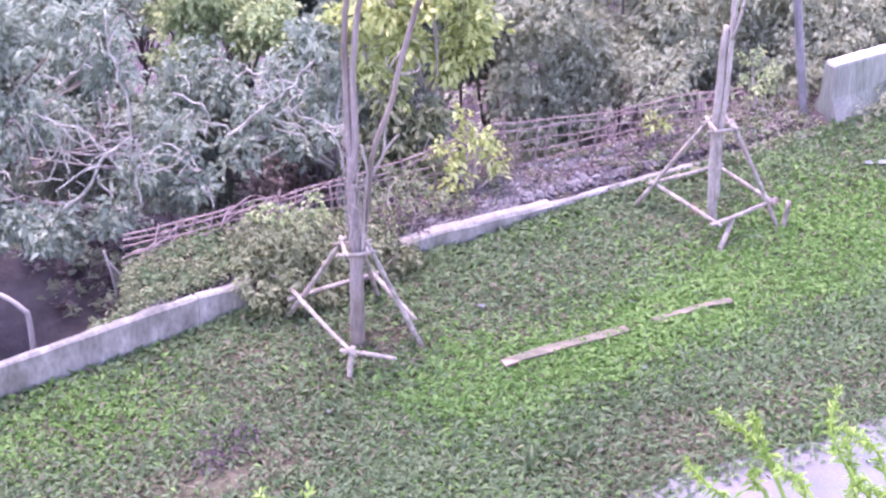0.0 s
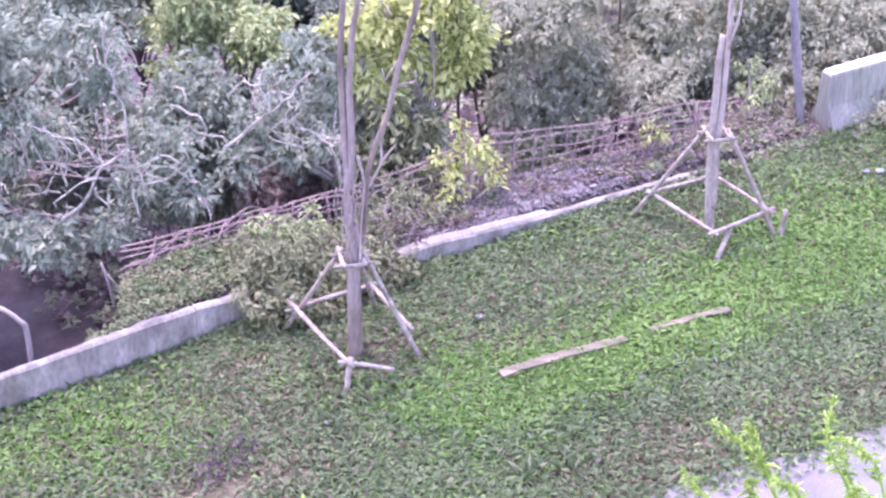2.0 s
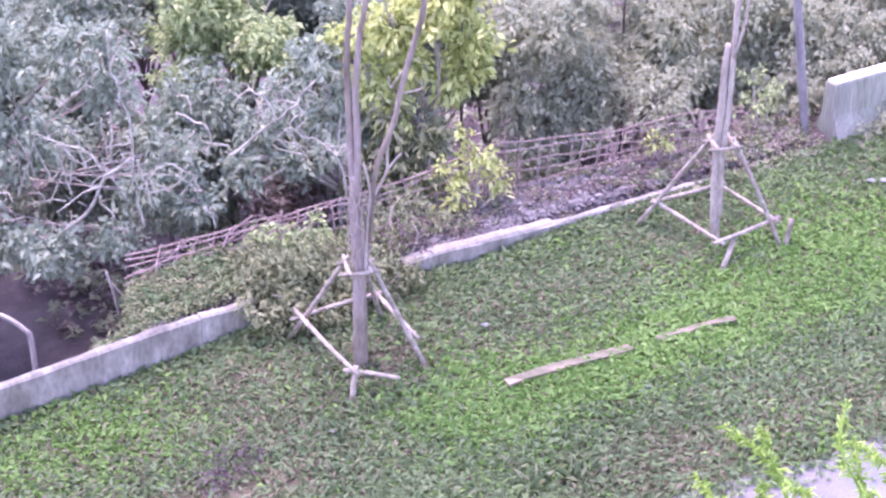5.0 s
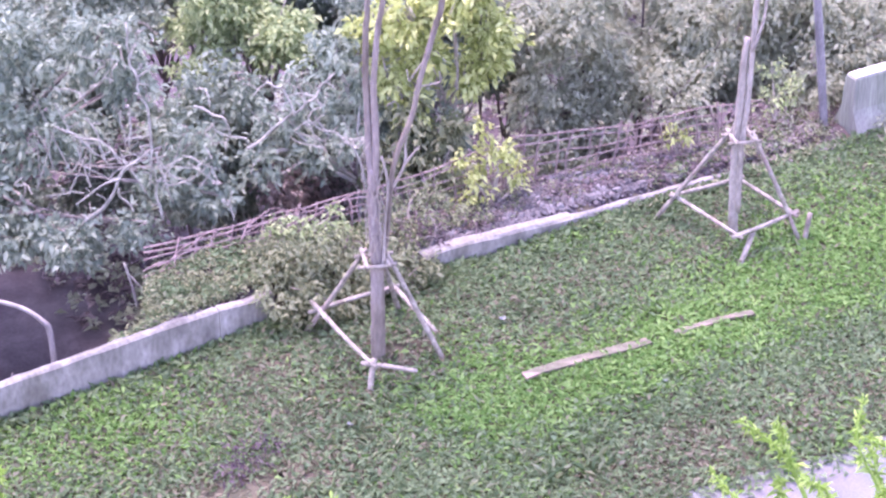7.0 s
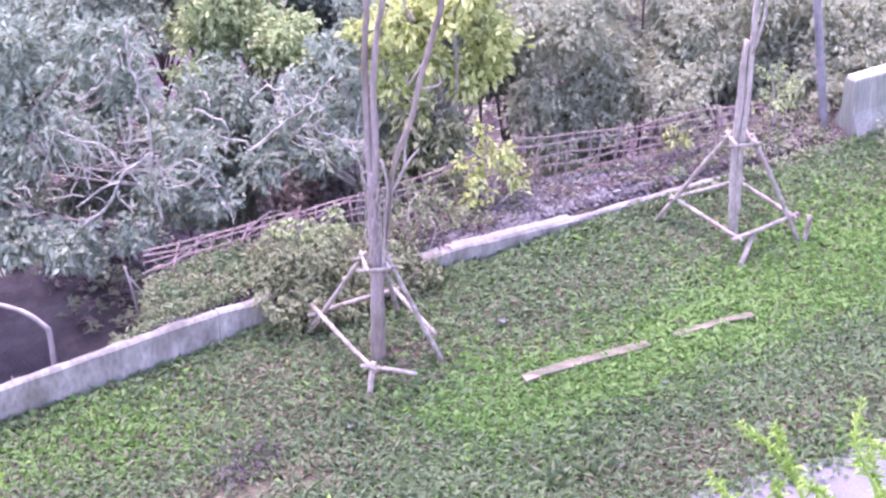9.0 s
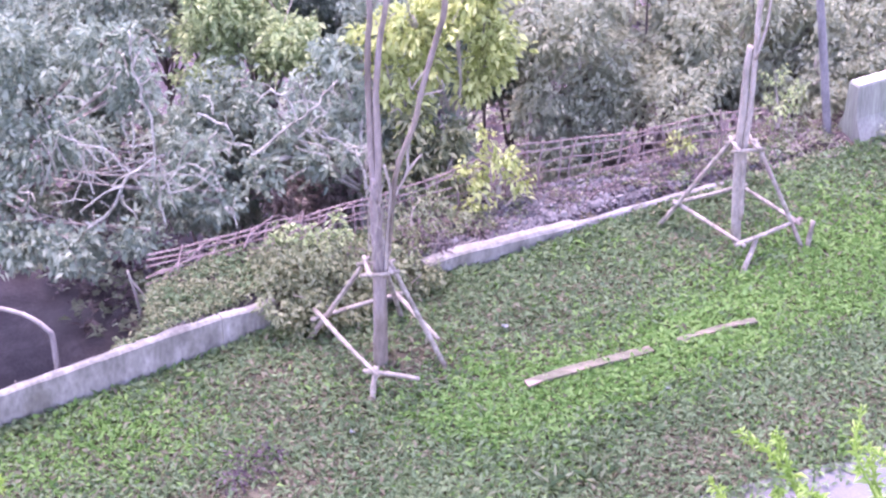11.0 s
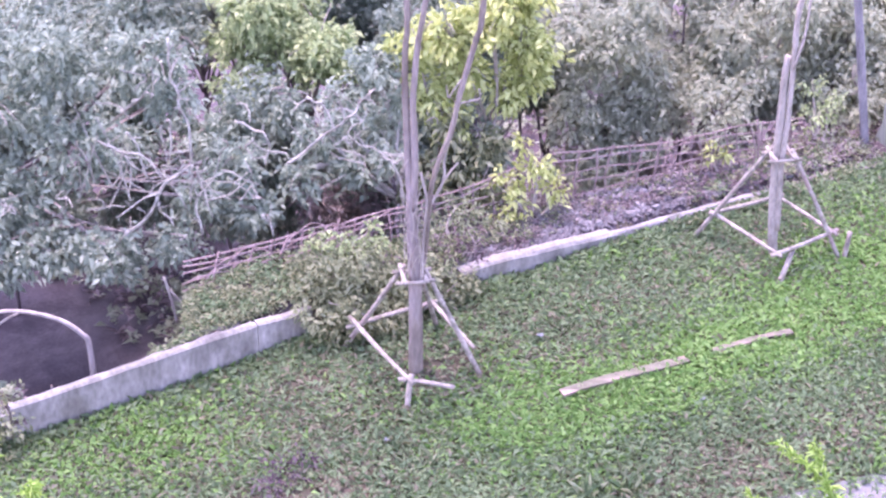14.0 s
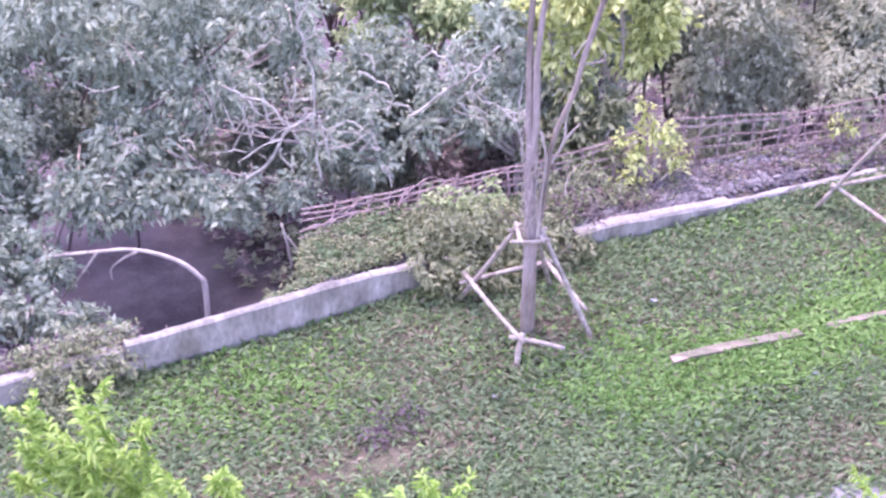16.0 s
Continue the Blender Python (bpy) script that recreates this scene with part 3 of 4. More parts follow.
# ---- rusty wire mesh fence behind the wall ----
def wire_fence():
    ob = thing("wire_fence", (-3.1, 15.9, 0.3), "sagging rusty wire mesh fence on the bank", "fence")
    base = [(-3.1, 15.78, 0.25), (-2.1, 16.28, 0.3), (-1.3, 16.75, 0.28), (-0.4, 17.25, 0.2), (0.55, 17.8, 0.12), (1.6, 18.38, 0.12), (2.4, 18.75, 0.1), (3.3, 19.15, 0.08)]
    tops = [(-3.1, 16.0, 0.55), (-2.0, 16.55, 0.56), (-1.3, 16.9, 0.58), (-0.5, 17.3, 0.64), (0.55, 17.93, 0.74), (1.7, 18.42, 0.64), (2.3, 18.72, 0.62), (3.3, 19.1, 0.62)]
    a, b = curve_points(base, 8), curve_points(tops, 8)
    rng = np.random.default_rng(31)
    rows = 6
    for k in range(rows):
        u = [0.0, 0.22, 0.43, 0.62, 0.84, 1.0][k]
        line = [p.lerp(q, u) + Vector((0, 0, rng.uniform(-0.022, 0.022))) for p, q in zip(a, b)]
        tube("wire", line[::2], 0.011 if k >= 4 else 0.008, 0.008, M_WIRE, ob, sides=5, steps=3)
    for k in range(2, 48):
        u = k / 48 * (len(a) - 1)
        i = min(int(u), len(a) - 2)
        p, q = a[i].lerp(a[i + 1], u - i), b[i].lerp(b[i + 1], u - i)
        mid = p.lerp(q, 0.5) + Vector((rng.uniform(-0.06, 0.06), rng.uniform(-0.04, 0.04), 0))
        tube("upright_wire", [p - Vector((0, 0, 0.05)), mid, q + Vector((0, 0, rng.uniform(0, 0.03)))], 0.011, 0.009, M_WIRE, ob, sides=4, steps=2)
    for i in (12, 22, 31, 40, 52):
        p, q = a[i], b[i]
        tube("post", [p - Vector((0, 0, 0.2)), p.lerp(q, 0.5), q + Vector((0, 0, 0.05))], 0.014, 0.012, M_WIRE, ob, sides=6, steps=2)
    for k in range(16):
        i = int(rng.integers(0, 20))
        p = a[i].lerp(b[i], rng.uniform(0.1, 0.9))
        q = a[i + 3].lerp(b[i + 3], rng.uniform(-0.2, 1.1))
        tube("loose_wire", [p, p.lerp(q, 0.5) + Vector((*rng.uniform(-0.05, 0.05, 2), rng.uniform(-0.02, 0.12))), q], 0.008, 0.006, M_WIRE, ob, sides=5, steps=3)


wire_fence()


# ---- rubble on the bank ----
def rubble():
    bed = thing("rubble_heap", (*at_wall(5.3, 0.5), 0.15), "grey broken stones heaped behind the low wall", "rubble")
    rng = np.random.default_rng(41)
    shapes = []
    for k in range(6):
        bm = bmesh.new()
        bmesh.ops.create_icosphere(bm, subdivisions=1, radius=1.0)
        for v in bm.verts:
            v.co *= rng.uniform(0.75, 1.15)
            v.co.z *= 0.65
        me = bpy.data.meshes.new("stone")
        bm.to_mesh(me)
        bm.free()
        me.materials.append(M_ROCK)
        shapes.append(me)
    for k in range(290):
        s, o = rng.uniform(3.9, 8.4), rng.uniform(0.2, 0.85)
        x, y = at_wall(s, o)
        ob = new("stone", shapes[k % 6])
        ob.parent = bed
        r = rng.uniform(0.02, 0.055)
        ob.matrix_basis = Matrix.Translation(Vector((x, y, float(ground_height(x, y)) + 0.3 * r)) - bed.location) @ Euler(rng.uniform(0, 6, 3)).to_matrix().to_4x4() @ Matrix.Scale(r, 4)
    for x, y, r in ((4.22, 19.1, 0.05), (4.05, 19.02, 0.035), (-3.0, 15.2, 0.05)):
        ob = new("loose_stone", shapes[1])
        ob.matrix_basis = Matrix.Translation((x, y, float(ground_height(x, y)) + 0.5 * r)) @ Matrix.Scale(r, 4)
        tagged(ob, "pale broken stone beside the wall", "stone", "loose stones")


rubble()


def gravel(region, n, size, mat, seed, label):
    """Many small broken stones strewn over a stretch of the bank."""
    rng = np.random.default_rng(seed)
    s, o = rng.uniform(region[0], region[1], n), rng.uniform(region[2], region[3], n)
    x, y = at_wall(s, o)
    c = np.stack([x, y, ground_height(x, y) + 0.006], 1)
    shape = np.array([(1, 0, 0), (-1, 0, 0), (0, 1, 0), (0, -1, 0), (0, 0, 0.8), (0, 0, -0.6)])
    r = size * rng.uniform(0.4, 1.5, n)
    v = c[:, None, :] + (shape[None] * r[:, None, None] * rng.uniform(0.6, 1.3, (n, 6, 1)) + rng.normal(size=(n, 6, 3)) * r[:, None, None] * 0.15)
    tri = np.array([(0, 2, 4), (2, 1, 4), (1, 3, 4), (3, 0, 4), (2, 0, 5), (1, 2, 5), (3, 1, 5), (0, 3, 5)])
    f = (tri[None] + 6 * np.arange(n)[:, None, None]).reshape(-1, 3)
    ob = mesh_object("gravel", v.reshape(-1, 3).tolist(), f.tolist(), mat)
    tagged(ob, label, "gravel", kind="stuff")


gravel((4.3, 9.0, 0.1, 0.95), 4800, 0.024, M_ROCK, 43, "grey broken gravel on the bank behind the low wall")
gravel((1.0, 2.0, 0.1, 0.32), 700, 0.018, M_ROCK, 44, "dusty gravel along the top of the wall")


# ---- plants on the bank ----
def plant(name, place, clumps, twigs, per_twig, leaf, mat, seed, label, hang=0.4, slim=0.4, stems=5, bark=None, category="bush", group=""):
    """A shrub: stems from the root to the clumps, and a leafy crown."""
    ob = thing(name, place, label, category, group)
    rng = np.random.default_rng(seed)
    root = Vector(place)
    for c in (clumps * 3)[:stems]:
        tip = Vector(c[:3]) + Vector(rng.uniform(-0.5, 0.5, 3)) * c[3]
        mid = root.lerp(tip, 0.55) + Vector(rng.uniform(-0.08, 0.08, 3))
        tube("stem", [root + Vector((*rng.uniform(-0.05, 0.05, 2), -0.05)), mid, tip], 0.016, 0.005, bark or M_PALE_BARK, ob, 6, 4)
    crown("crown", rng, clumps, twigs, per_twig, leaf, mat, ob, hang, slim)
    return ob


plant("bush", (-1.5, 15.85, 0.25), [(-1.6, 15.95, 0.5, 0.36), (-1.25, 16.0, 0.45, 0.34), (-1.85, 16.05, 0.5, 0.28), (-1.4, 15.7, 0.3, 0.3), (-1.15, 15.75, 0.2, 0.28), (-0.95, 15.95, 0.35, 0.3), (-1.5, 15.6, 0.15, 0.22), (-0.7, 16.1, 0.4, 0.3), (-1.75, 15.7, 0.45, 0.28), (-1.45, 15.85, 0.6, 0.32), (-1.1, 15.55, 0.1, 0.25), (-1.35, 15.5, 0.12, 0.22)],
      620, 7, 0.07, L_WEED, 51, "leafy green bush that hangs over the wall's end")
plant("shrub", (-1.6, 16.1, 0.3), [(-1.75, 16.1, 0.72, 0.2), (-1.5, 16.1, 0.7, 0.22), (-1.3, 16.2, 0.72, 0.2)], 420, 6, 0.07, L_GREEN, 52, "light green shrub top on the bank")
plant("shrub", (0.3, 17.45, 0.15), [(0.05, 17.5, 0.62, 0.22), (0.3, 17.55, 0.72, 0.24), (0.25, 17.55, 1.0, 0.16), (0.55, 17.6, 0.5, 0.2), (0.1, 17.4, 0.4, 0.24), (0.5, 17.6, 0.75, 0.14)],
      330, 6, 0.085, L_YELLOW, 53, "yellow-green shrub growing through the wire fence", slim=0.42)
plant("sapling", (2.35, 18.7, 0.1), [(2.3, 18.65, 0.45, 0.14), (2.45, 18.68, 0.35, 0.13)], 420, 5, 0.075, L_YELLOW, 54, "small yellow-green sapling at the fence", stems=3)
plant("sapling", (3.6, 19.5, 0.05), [(3.5, 19.5, 0.4, 0.25), (3.75, 19.6, 0.5, 0.25), (3.45, 19.7, 0.7, 0.2)], 300, 5, 0.07, L_GREEN, 55, "pale green sapling beside the post", stems=4)


def weeds(name, region, n, leaf, mats, seed, label, tall=0.18, lowest=-9.0):
    """Low plants over a stretch of the bank, in tufts; none where the ground lies under lowest."""
    rng = np.random.default_rng(seed)
    s0, s1, o0, o1 = region
    k = n // 14
    ts, to = rng.uniform(s0, s1, k), rng.uniform(o0, o1, k)
    s = np.repeat(ts, 14) + rng.normal(size=14 * k) * 0.05
    o = np.clip(np.repeat(to, 14) + rng.normal(size=14 * k) * 0.05, o0, o1)
    h = np.repeat(rng.uniform(0.3, 1, k) ** 2 * tall, 14) * rng.uniform(0.1, 1, 14 * k)
    x, y = at_wall(s, o)
    ground = ground_height(x, y)
    kinds = np.repeat(rng.integers(0, len(mats), k), 14)
    keep = ground > lowest
    x, y, kinds, z = x[keep], y[keep], kinds[keep], (ground + h)[keep]
    way = unit(rng, len(x))
    way[:, 2] = np.abs(way[:, 2]) * 0.6
    face = unit(rng, len(x)) * 0.7
    face[:, 2] += 0.9
    ln = leaf * rng.uniform(0.6, 1.4, len(x))
    ob = leaves(name, np.stack([x, y, z], 1), way, face, ln, ln * 0.42, mats, kinds)
    tagged(ob, label, "weeds", kind="stuff")


weeds("weeds", (1.0, 4.2, 0.1, 1.12), 13000, 0.06, [L_WEED, L_WEED, L_MID], 61, "tangled green weeds on the bank behind the wall", 0.13, 0.1)
weeds("weeds", (4.0, 11.0, 0.3, 0.85), 5200, 0.055, [L_WEED, L_BROWN, L_MAUVE], 62, "thin withered weeds among the rubble", 0.13)
weeds("weeds", (8.4, 9.75, -0.1, 0.9), 3000, 0.06, [L_WEED, L_MAUVE, L_GREY], 69, "weeds round the foot of the barrier and the post", 0.1)
weeds("weeds", (-4.2, -0.3, 0.14, 0.45), 4000, 0.07, [L_WEED, L_GREY, L_BROWN], 63, "dull weeds that cover the overgrown wall end", 0.3)
weeds("weeds", (3.0, 4.4, -0.25, 0.5), 4500, 0.065, [L_WEED, L_WEED, L_BROWN], 64, "weeds that fill the gap in the wall", 0.3)
weeds("weeds", (6.0, 9.2, -0.12, -0.02), 3600, 0.07, [L_MID, L_MID, L_WEED], 70, "tall grass along the half-buried kerb", 0.1)
weeds("weeds", (7.2, 9.2, -0.05, 0.5), 1900, 0.06, [L_WEED, L_MID, L_BROWN], 65, "weeds along the half-buried kerb", 0.12)
plant("bush", (-4.75, 13.6, 0.0), [(-4.55, 13.55, 0.25, 0.34), (-4.9, 13.35, 0.22, 0.34), (-4.7, 13.7, 0.38, 0.28), (-5.05, 13.45, 0.32, 0.26), (-4.35, 13.72, 0.25, 0.24), (-4.75, 13.2, 0.1, 0.33), (-4.45, 13.4, 0.1, 0.28)],
      480, 6, 0.065, L_WEED, 56, "dull green scrub that covers the wall", stems=6)
plant("bush", (-5.0, 13.55, 0.1), [(-4.6, 13.85, 0.32, 0.18), (-4.95, 13.65, 0.3, 0.18), (-5.3, 13.5, 0.28, 0.2), (-4.3, 13.8, 0.3, 0.14)],
      260, 6, 0.065, L_BROWN, 57, "withered brown weeds climbing over the wall", stems=5)
plant("bush", (-1.2, 15.6, 0.05), [(-1.45, 15.45, 0.3, 0.22), (-1.2, 15.6, 0.25, 0.26), (-0.95, 15.75, 0.22, 0.26), (-0.65, 15.95, 0.2, 0.22), (-0.4, 16.15, 0.18, 0.16), (-1.6, 15.5, 0.4, 0.16), (-1.85, 15.34, 0.4, 0.15), (-1.75, 15.32, 0.3, 0.17), (-1.6, 15.34, 0.2, 0.19), (-1.45, 15.4, 0.1, 0.18)],
      520, 6, 0.07, L_WEED, 58, "weeds that spill over the wall's end onto the lawn", stems=6)
plant("shrub", (-0.55, 16.75, 0.15), [(-0.75, 16.7, 0.4, 0.24), (-0.45, 16.85, 0.42, 0.26), (-0.15, 17.0, 0.36, 0.24), (-0.95, 16.6, 0.42, 0.22), (-0.35, 17.1, 0.5, 0.22), (0.1, 17.1, 0.28, 0.2), (-0.6, 17.0, 0.55, 0.22)],
      330, 6, 0.065, L_WEED, 59, "thin dull green shrub on the bank below the fence", stems=7)
plant("shrub", (-0.35, 16.6, 0.15), [(-0.6, 16.5, 0.25, 0.2), (-0.25, 16.7, 0.25, 0.2), (0.1, 16.95, 0.22, 0.18), (-0.45, 16.75, 0.35, 0.2)],
      380, 6, 0.06, L_BROWN, 60, "withered brownish shrub on the bank behind the low wall", stems=5)
weeds("undergrowth", (-4.5, 1.6, 0.55, 3.2), 2600, 0.075, [L_PURPLE, L_BROWN, L_PURPLE], 72, "dead leaves and seedlings on the hollow's shaded floor", 0.16)
weeds("undergrowth", (4.5, 12, 1.2, 3.2), 9000, 0.09, [L_BROWN, L_BROWN, L_GREY], 67, "withered undergrowth in the shade of the wood", 0.3)
weeds("undergrowth", (2, 14, 3.0, 9.5), 16000, 0.13, [L_BROWN, L_GREY, L_GREY], 68, "dim undergrowth deep in the wood", 0.5)
rng = np.random.default_rng(71)
purple = thing("purple_plant", (-1.85, 13.2, 0.02), "low purple-leaved plant in the lawn", "plant")
crown("foliage", rng, [(-1.85, 13.2, 0.06, 0.22), (-1.7, 13.38, 0.05, 0.17), (-1.95, 13.0, 0.05, 0.18)], 1000, 4, 0.06, L_PURPLE, purple)


# ---- the wood ----
def wood_tree(place, clumps, leaf_mat, seed, label, twigs=520, per_twig=10, leaf=0.1, bark=M_PALE_BARK, radius=0.06, fork=0.45, hang=0.4, slim=0.42):
    """A tree with a trunk from the ravine's floor, a limb to each clump, side twigs, and leaves in sprays."""
    place = (place[0], place[1], float(ground_height(place[0], place[1])))
    ob = thing("tree", place, label, "tree", "trees of the wood")
    rng = np.random.default_rng(seed)
    root = Vector(place)
    mean = sum((Vector(c[:3]) for c in clumps), Vector()) / len(clumps)
    neck = root.lerp(Vector((root.x * 0.6 + mean.x * 0.4, root.y * 0.6 + mean.y * 0.4, mean.z)), max(fork, 0.75 if mean.z - root.z > 2 else 0))
    # trunks and low limbs take the bark that is darkened for shade
    tube("trunk", [root - Vector((0, 0, 0.3)), root.lerp(neck, 0.5) + Vector(rng.uniform(-0.06, 0.06, 3)), neck], 0.42 * radius, 0.32 * radius, M_SHADED_BARK, ob, 9, 5, 0.15)
    for c in clumps:
        tip = Vector(c[:3]) + Vector((0, 0, 0.2 * c[3]))
        start = root.lerp(neck, rng.uniform(0.5, 1.0))
        mid = start.lerp(tip, 0.5) + Vector(rng.uniform(-0.22, 0.22, 3))
        limb = tube("limb", [start, mid, tip], radius * 0.4, 0.008, M_SHADED_BARK if start.z < -0.6 else bark, ob, 6, 5, 0.1)
        for k in range(3):
            end = tip + Vector(rng.uniform(-1, 1, 3)) * c[3] * 0.9
            tube("twig", [mid.lerp(tip, rng.uniform(0.1, 0.8)), tip.lerp(end, 0.4) + Vector((0, 0, 0.05)), end], 0.011, 0.004, bark, ob, 5, 3).parent = limb
    crown("crown", rng, clumps, twigs, per_twig, leaf, leaf_mat, ob, hang, slim)
    return ob


def clump_cloud(rng, lo, hi, n, r):
    return [(*[rng.uniform(a, b) for a, b in zip(lo, hi)], rng.uniform(*r)) for _ in range(n)]


rng = random.Random(81)
# large blue-green tree over the hollow, its fan of bare stems in front
A = [(-4.5, 17.4, 2.0, 0.55), (-3.6, 17.6, 2.0, 0.5), (-5.2, 17.2, 1.6, 0.6), (-4.3, 17.1, 1.2, 0.5), (-5.0, 16.8, 0.8, 0.55), (-4.4, 16.5, 0.45, 0.42), (-3.8, 16.45, 0.35, 0.36), (-3.25, 16.6, 0.4, 0.32),
     (-3.0, 17.0, 0.75, 0.34), (-2.7, 17.2, 1.0, 0.3), (-4.9, 16.3, 0.4, 0.35), (-3.4, 17.7, 1.5, 0.35), (-5.9, 17.2, 2.1, 0.6), (-2.5, 17.0, 0.55, 0.26), (-4.6, 16.2, 0.45, 0.26), (-3.9, 16.2, 0.46, 0.24), (-5.1, 16.0, 0.3, 0.28)]
tree_a = wood_tree((-6.9, 19.9, -0.5), A, L_BLUE, 82, "large blue-green tree with many bare pale stems", leaf=0.1, radius=0.05, twigs=400)
B = clump_cloud(rng, (-3.4, 19.4, 0.7), (-1.7, 20.4, 1.7), 9, (0.32, 0.5))
wood_tree((-2.5, 20.0, -0.7), B, L_GREEN, 83, "fresh green tree in the wood")
C = [(-1.7, 18.1, 1.2, 0.3), (-1.35, 18.2, 1.6, 0.34), (-1.95, 17.9, 0.95, 0.3), (-1.5, 17.7, 0.7, 0.28), (-1.15, 17.6, 0.85, 0.24), (-1.05, 18.2, 1.2, 0.25), (-2.1, 17.6, 0.6, 0.28)]
tree_c = wood_tree((-1.0, 17.9, -0.3), C, L_BLUE, 84, "grey-green tree with whitish branches", bark=M_TWIG, leaf=0.095, twigs=380)
D = [(-0.6, 18.4, 1.9, 0.38), (-0.1, 18.5, 2.0, 0.4), (0.3, 18.5, 1.75, 0.34), (0.2, 18.5, 1.4, 0.28), (-0.4, 18.4, 1.45, 0.34), (-0.75, 18.3, 1.3, 0.28), (0.05, 18.5, 1.15, 0.25), (-0.9, 18.4, 1.75, 0.3), (-0.55, 18.2, 1.0, 0.26), (0.15, 18.5, 2.3, 0.4)]
wood_tree((-0.3, 18.6, -0.4), D, L_YELLOW, 85, "yellow-green tree just behind the fence", leaf=0.11, slim=0.42, twigs=480)
D2 = [(-0.5, 18.0, 0.6, 0.3), (-0.2, 18.1, 0.75, 0.28), (-0.8, 17.8, 0.5, 0.28), (-0.6, 18.1, 0.95, 0.25), (-0.2, 17.7, 0.4, 0.25)]
wood_tree((-0.5, 18.1, -0.2), D2, L_WEED, 86, "dull green shrub tree under the yellow-green one", leaf=0.11)

# duller trees further in
spots = [(1.2, 20.4), (2.1, 21.2), (3.0, 20.9), (3.9, 21.0), (4.9, 21.3), (5.9, 21.2), (0.5, 21.6), (-0.8, 21.0), (-4.4, 20.4), (-5.9, 19.8), (-7.0, 18.2), (-6.9, 16.6), (-3.2, 22.2), (-1.2, 23.0), (1.4, 23.2), (3.4, 23.2), (5.4, 23.6), (-5.6, 22.4), (-7.8, 20.4), (7.0, 22.4), (-6.6, 20.9), (-4.9, 21.4), (-3.9, 22.6), (-2.4, 21.5), (-1.6, 21.9), (0.2, 22.8), (-0.2, 20.6), (2.5, 22.2), (4.4, 22.6), (-8.4, 18.6), (6.6, 20.6)]
for i, (x, y) in enumerate(spots):
    far = y > 22
    cl = clump_cloud(rng, (x - 0.75, y - 0.6, -0.2 if x > 0 else 0.0), (x + 0.75, y + 0.6, 1.4 if not far else 1.9), 12, (0.34, 0.58))
    wood_tree((x, y, -0.8), cl, L_GREY if x > 0 or far else L_BLUE, 100 + i, "dull grey-green tree deep in the wood", leaf=0.085, twigs=540)
fill = clump_cloud(rng, (-6.5, 18.2, -0.9), (-0.3, 19.8, 0.9), 32, (0.4, 0.6))
for i in range(8):
    c = fill[4 * i:4 * i + 4]
    wood_tree((c[0][0] - 0.3, c[0][1] + 2.4, -0.9), c, L_BLUE, 140 + i, "shaded blue-green tree in the wood", leaf=0.1, twigs=400)
for i, (x, y, z) in enumerate(((0.9, 19.3, -0.75), (1.8, 19.7, -0.7), (2.6, 19.9, -0.6), (3.4, 20.2, -0.5), (5.4, 20.6, -0.3), (-1.6, 18.9, -0.5))):
    cl = [(x + rng.uniform(-0.45, 0.45), y + rng.uniform(-0.3, 0.3), z + rng.uniform(-0.15, 0.3), rng.uniform(0.28, 0.4)) for _ in range(5)]
    wood_tree((x, y + 0.2, -0.8), cl, L_MAUVE, 180 + i, "withered mauve-brown thicket behind the fence", leaf=0.075, twigs=520, bark=M_BARK, radius=0.03)
fill = clump_cloud(rng, (0.7, 19.6, -0.5), (6.4, 20.3, 0.5), 12, (0.4, 0.55))
for i in range(3):
    c = sorted(fill)[4 * i:4 * i + 4]
    wood_tree((c[1][0], c[1][1] + 0.3, -0.9), c, L_GREY, 150 + i, "dull grey-green thicket at the wood's edge", leaf=0.08, twigs=420)
low_left = [(-5.9, 15.6, 0.1, 0.45), (-6.4, 15.2, -0.1, 0.5), (-5.6, 14.95, -0.2, 0.35), (-6.1, 14.6, -0.1, 0.4), (-5.4, 16.1, 0.5, 0.4), (-6.4, 16.3, 0.8, 0.5), (-5.2, 14.8, -0.15, 0.22), (-5.0, 15.0, -0.3, 0.26), (-5.5, 15.4, 0.05, 0.28), (-4.75, 14.75, -0.3, 0.2)]
wood_tree((-6.2, 15.7, -0.7), low_left, L_BLUE, 88, "low blue-green tree beside the overgrown wall", leaf=0.1)


# bare limbs of the blue-green tree, and whitish ones of its neighbour
def bare_limbs(tree, y, lines):
    """Limbs that stand out of the leaves near the plane y: each a radius and its (x, z) turns."""
    for r, turns in lines:
        line = curve_points([(x, y + 0.05 * (k % 2), z) for k, (x, z) in enumerate(turns)], 2)
        line = [p + Vector([random.uniform(-0.018, 0.018) for _ in range(3)]) for p in line]
        limb = tube("limb", line, 0.82 * r, 0.45 * r, M_TWIG, tree, 7, 2, 0.25)
        for p in line[1::2]:
            way = Vector((random.uniform(-1, 1), random.uniform(-0.3, 0.3), random.uniform(-0.2, 1))).normalized() * random.uniform(0.07, 0.2)
            tube("twig", [p, p + 0.5 * way + Vector((0.02, 0, 0.01)), p + way], 0.4 * r, 0.2 * r, M_TWIG, tree, 5, 2).parent = limb


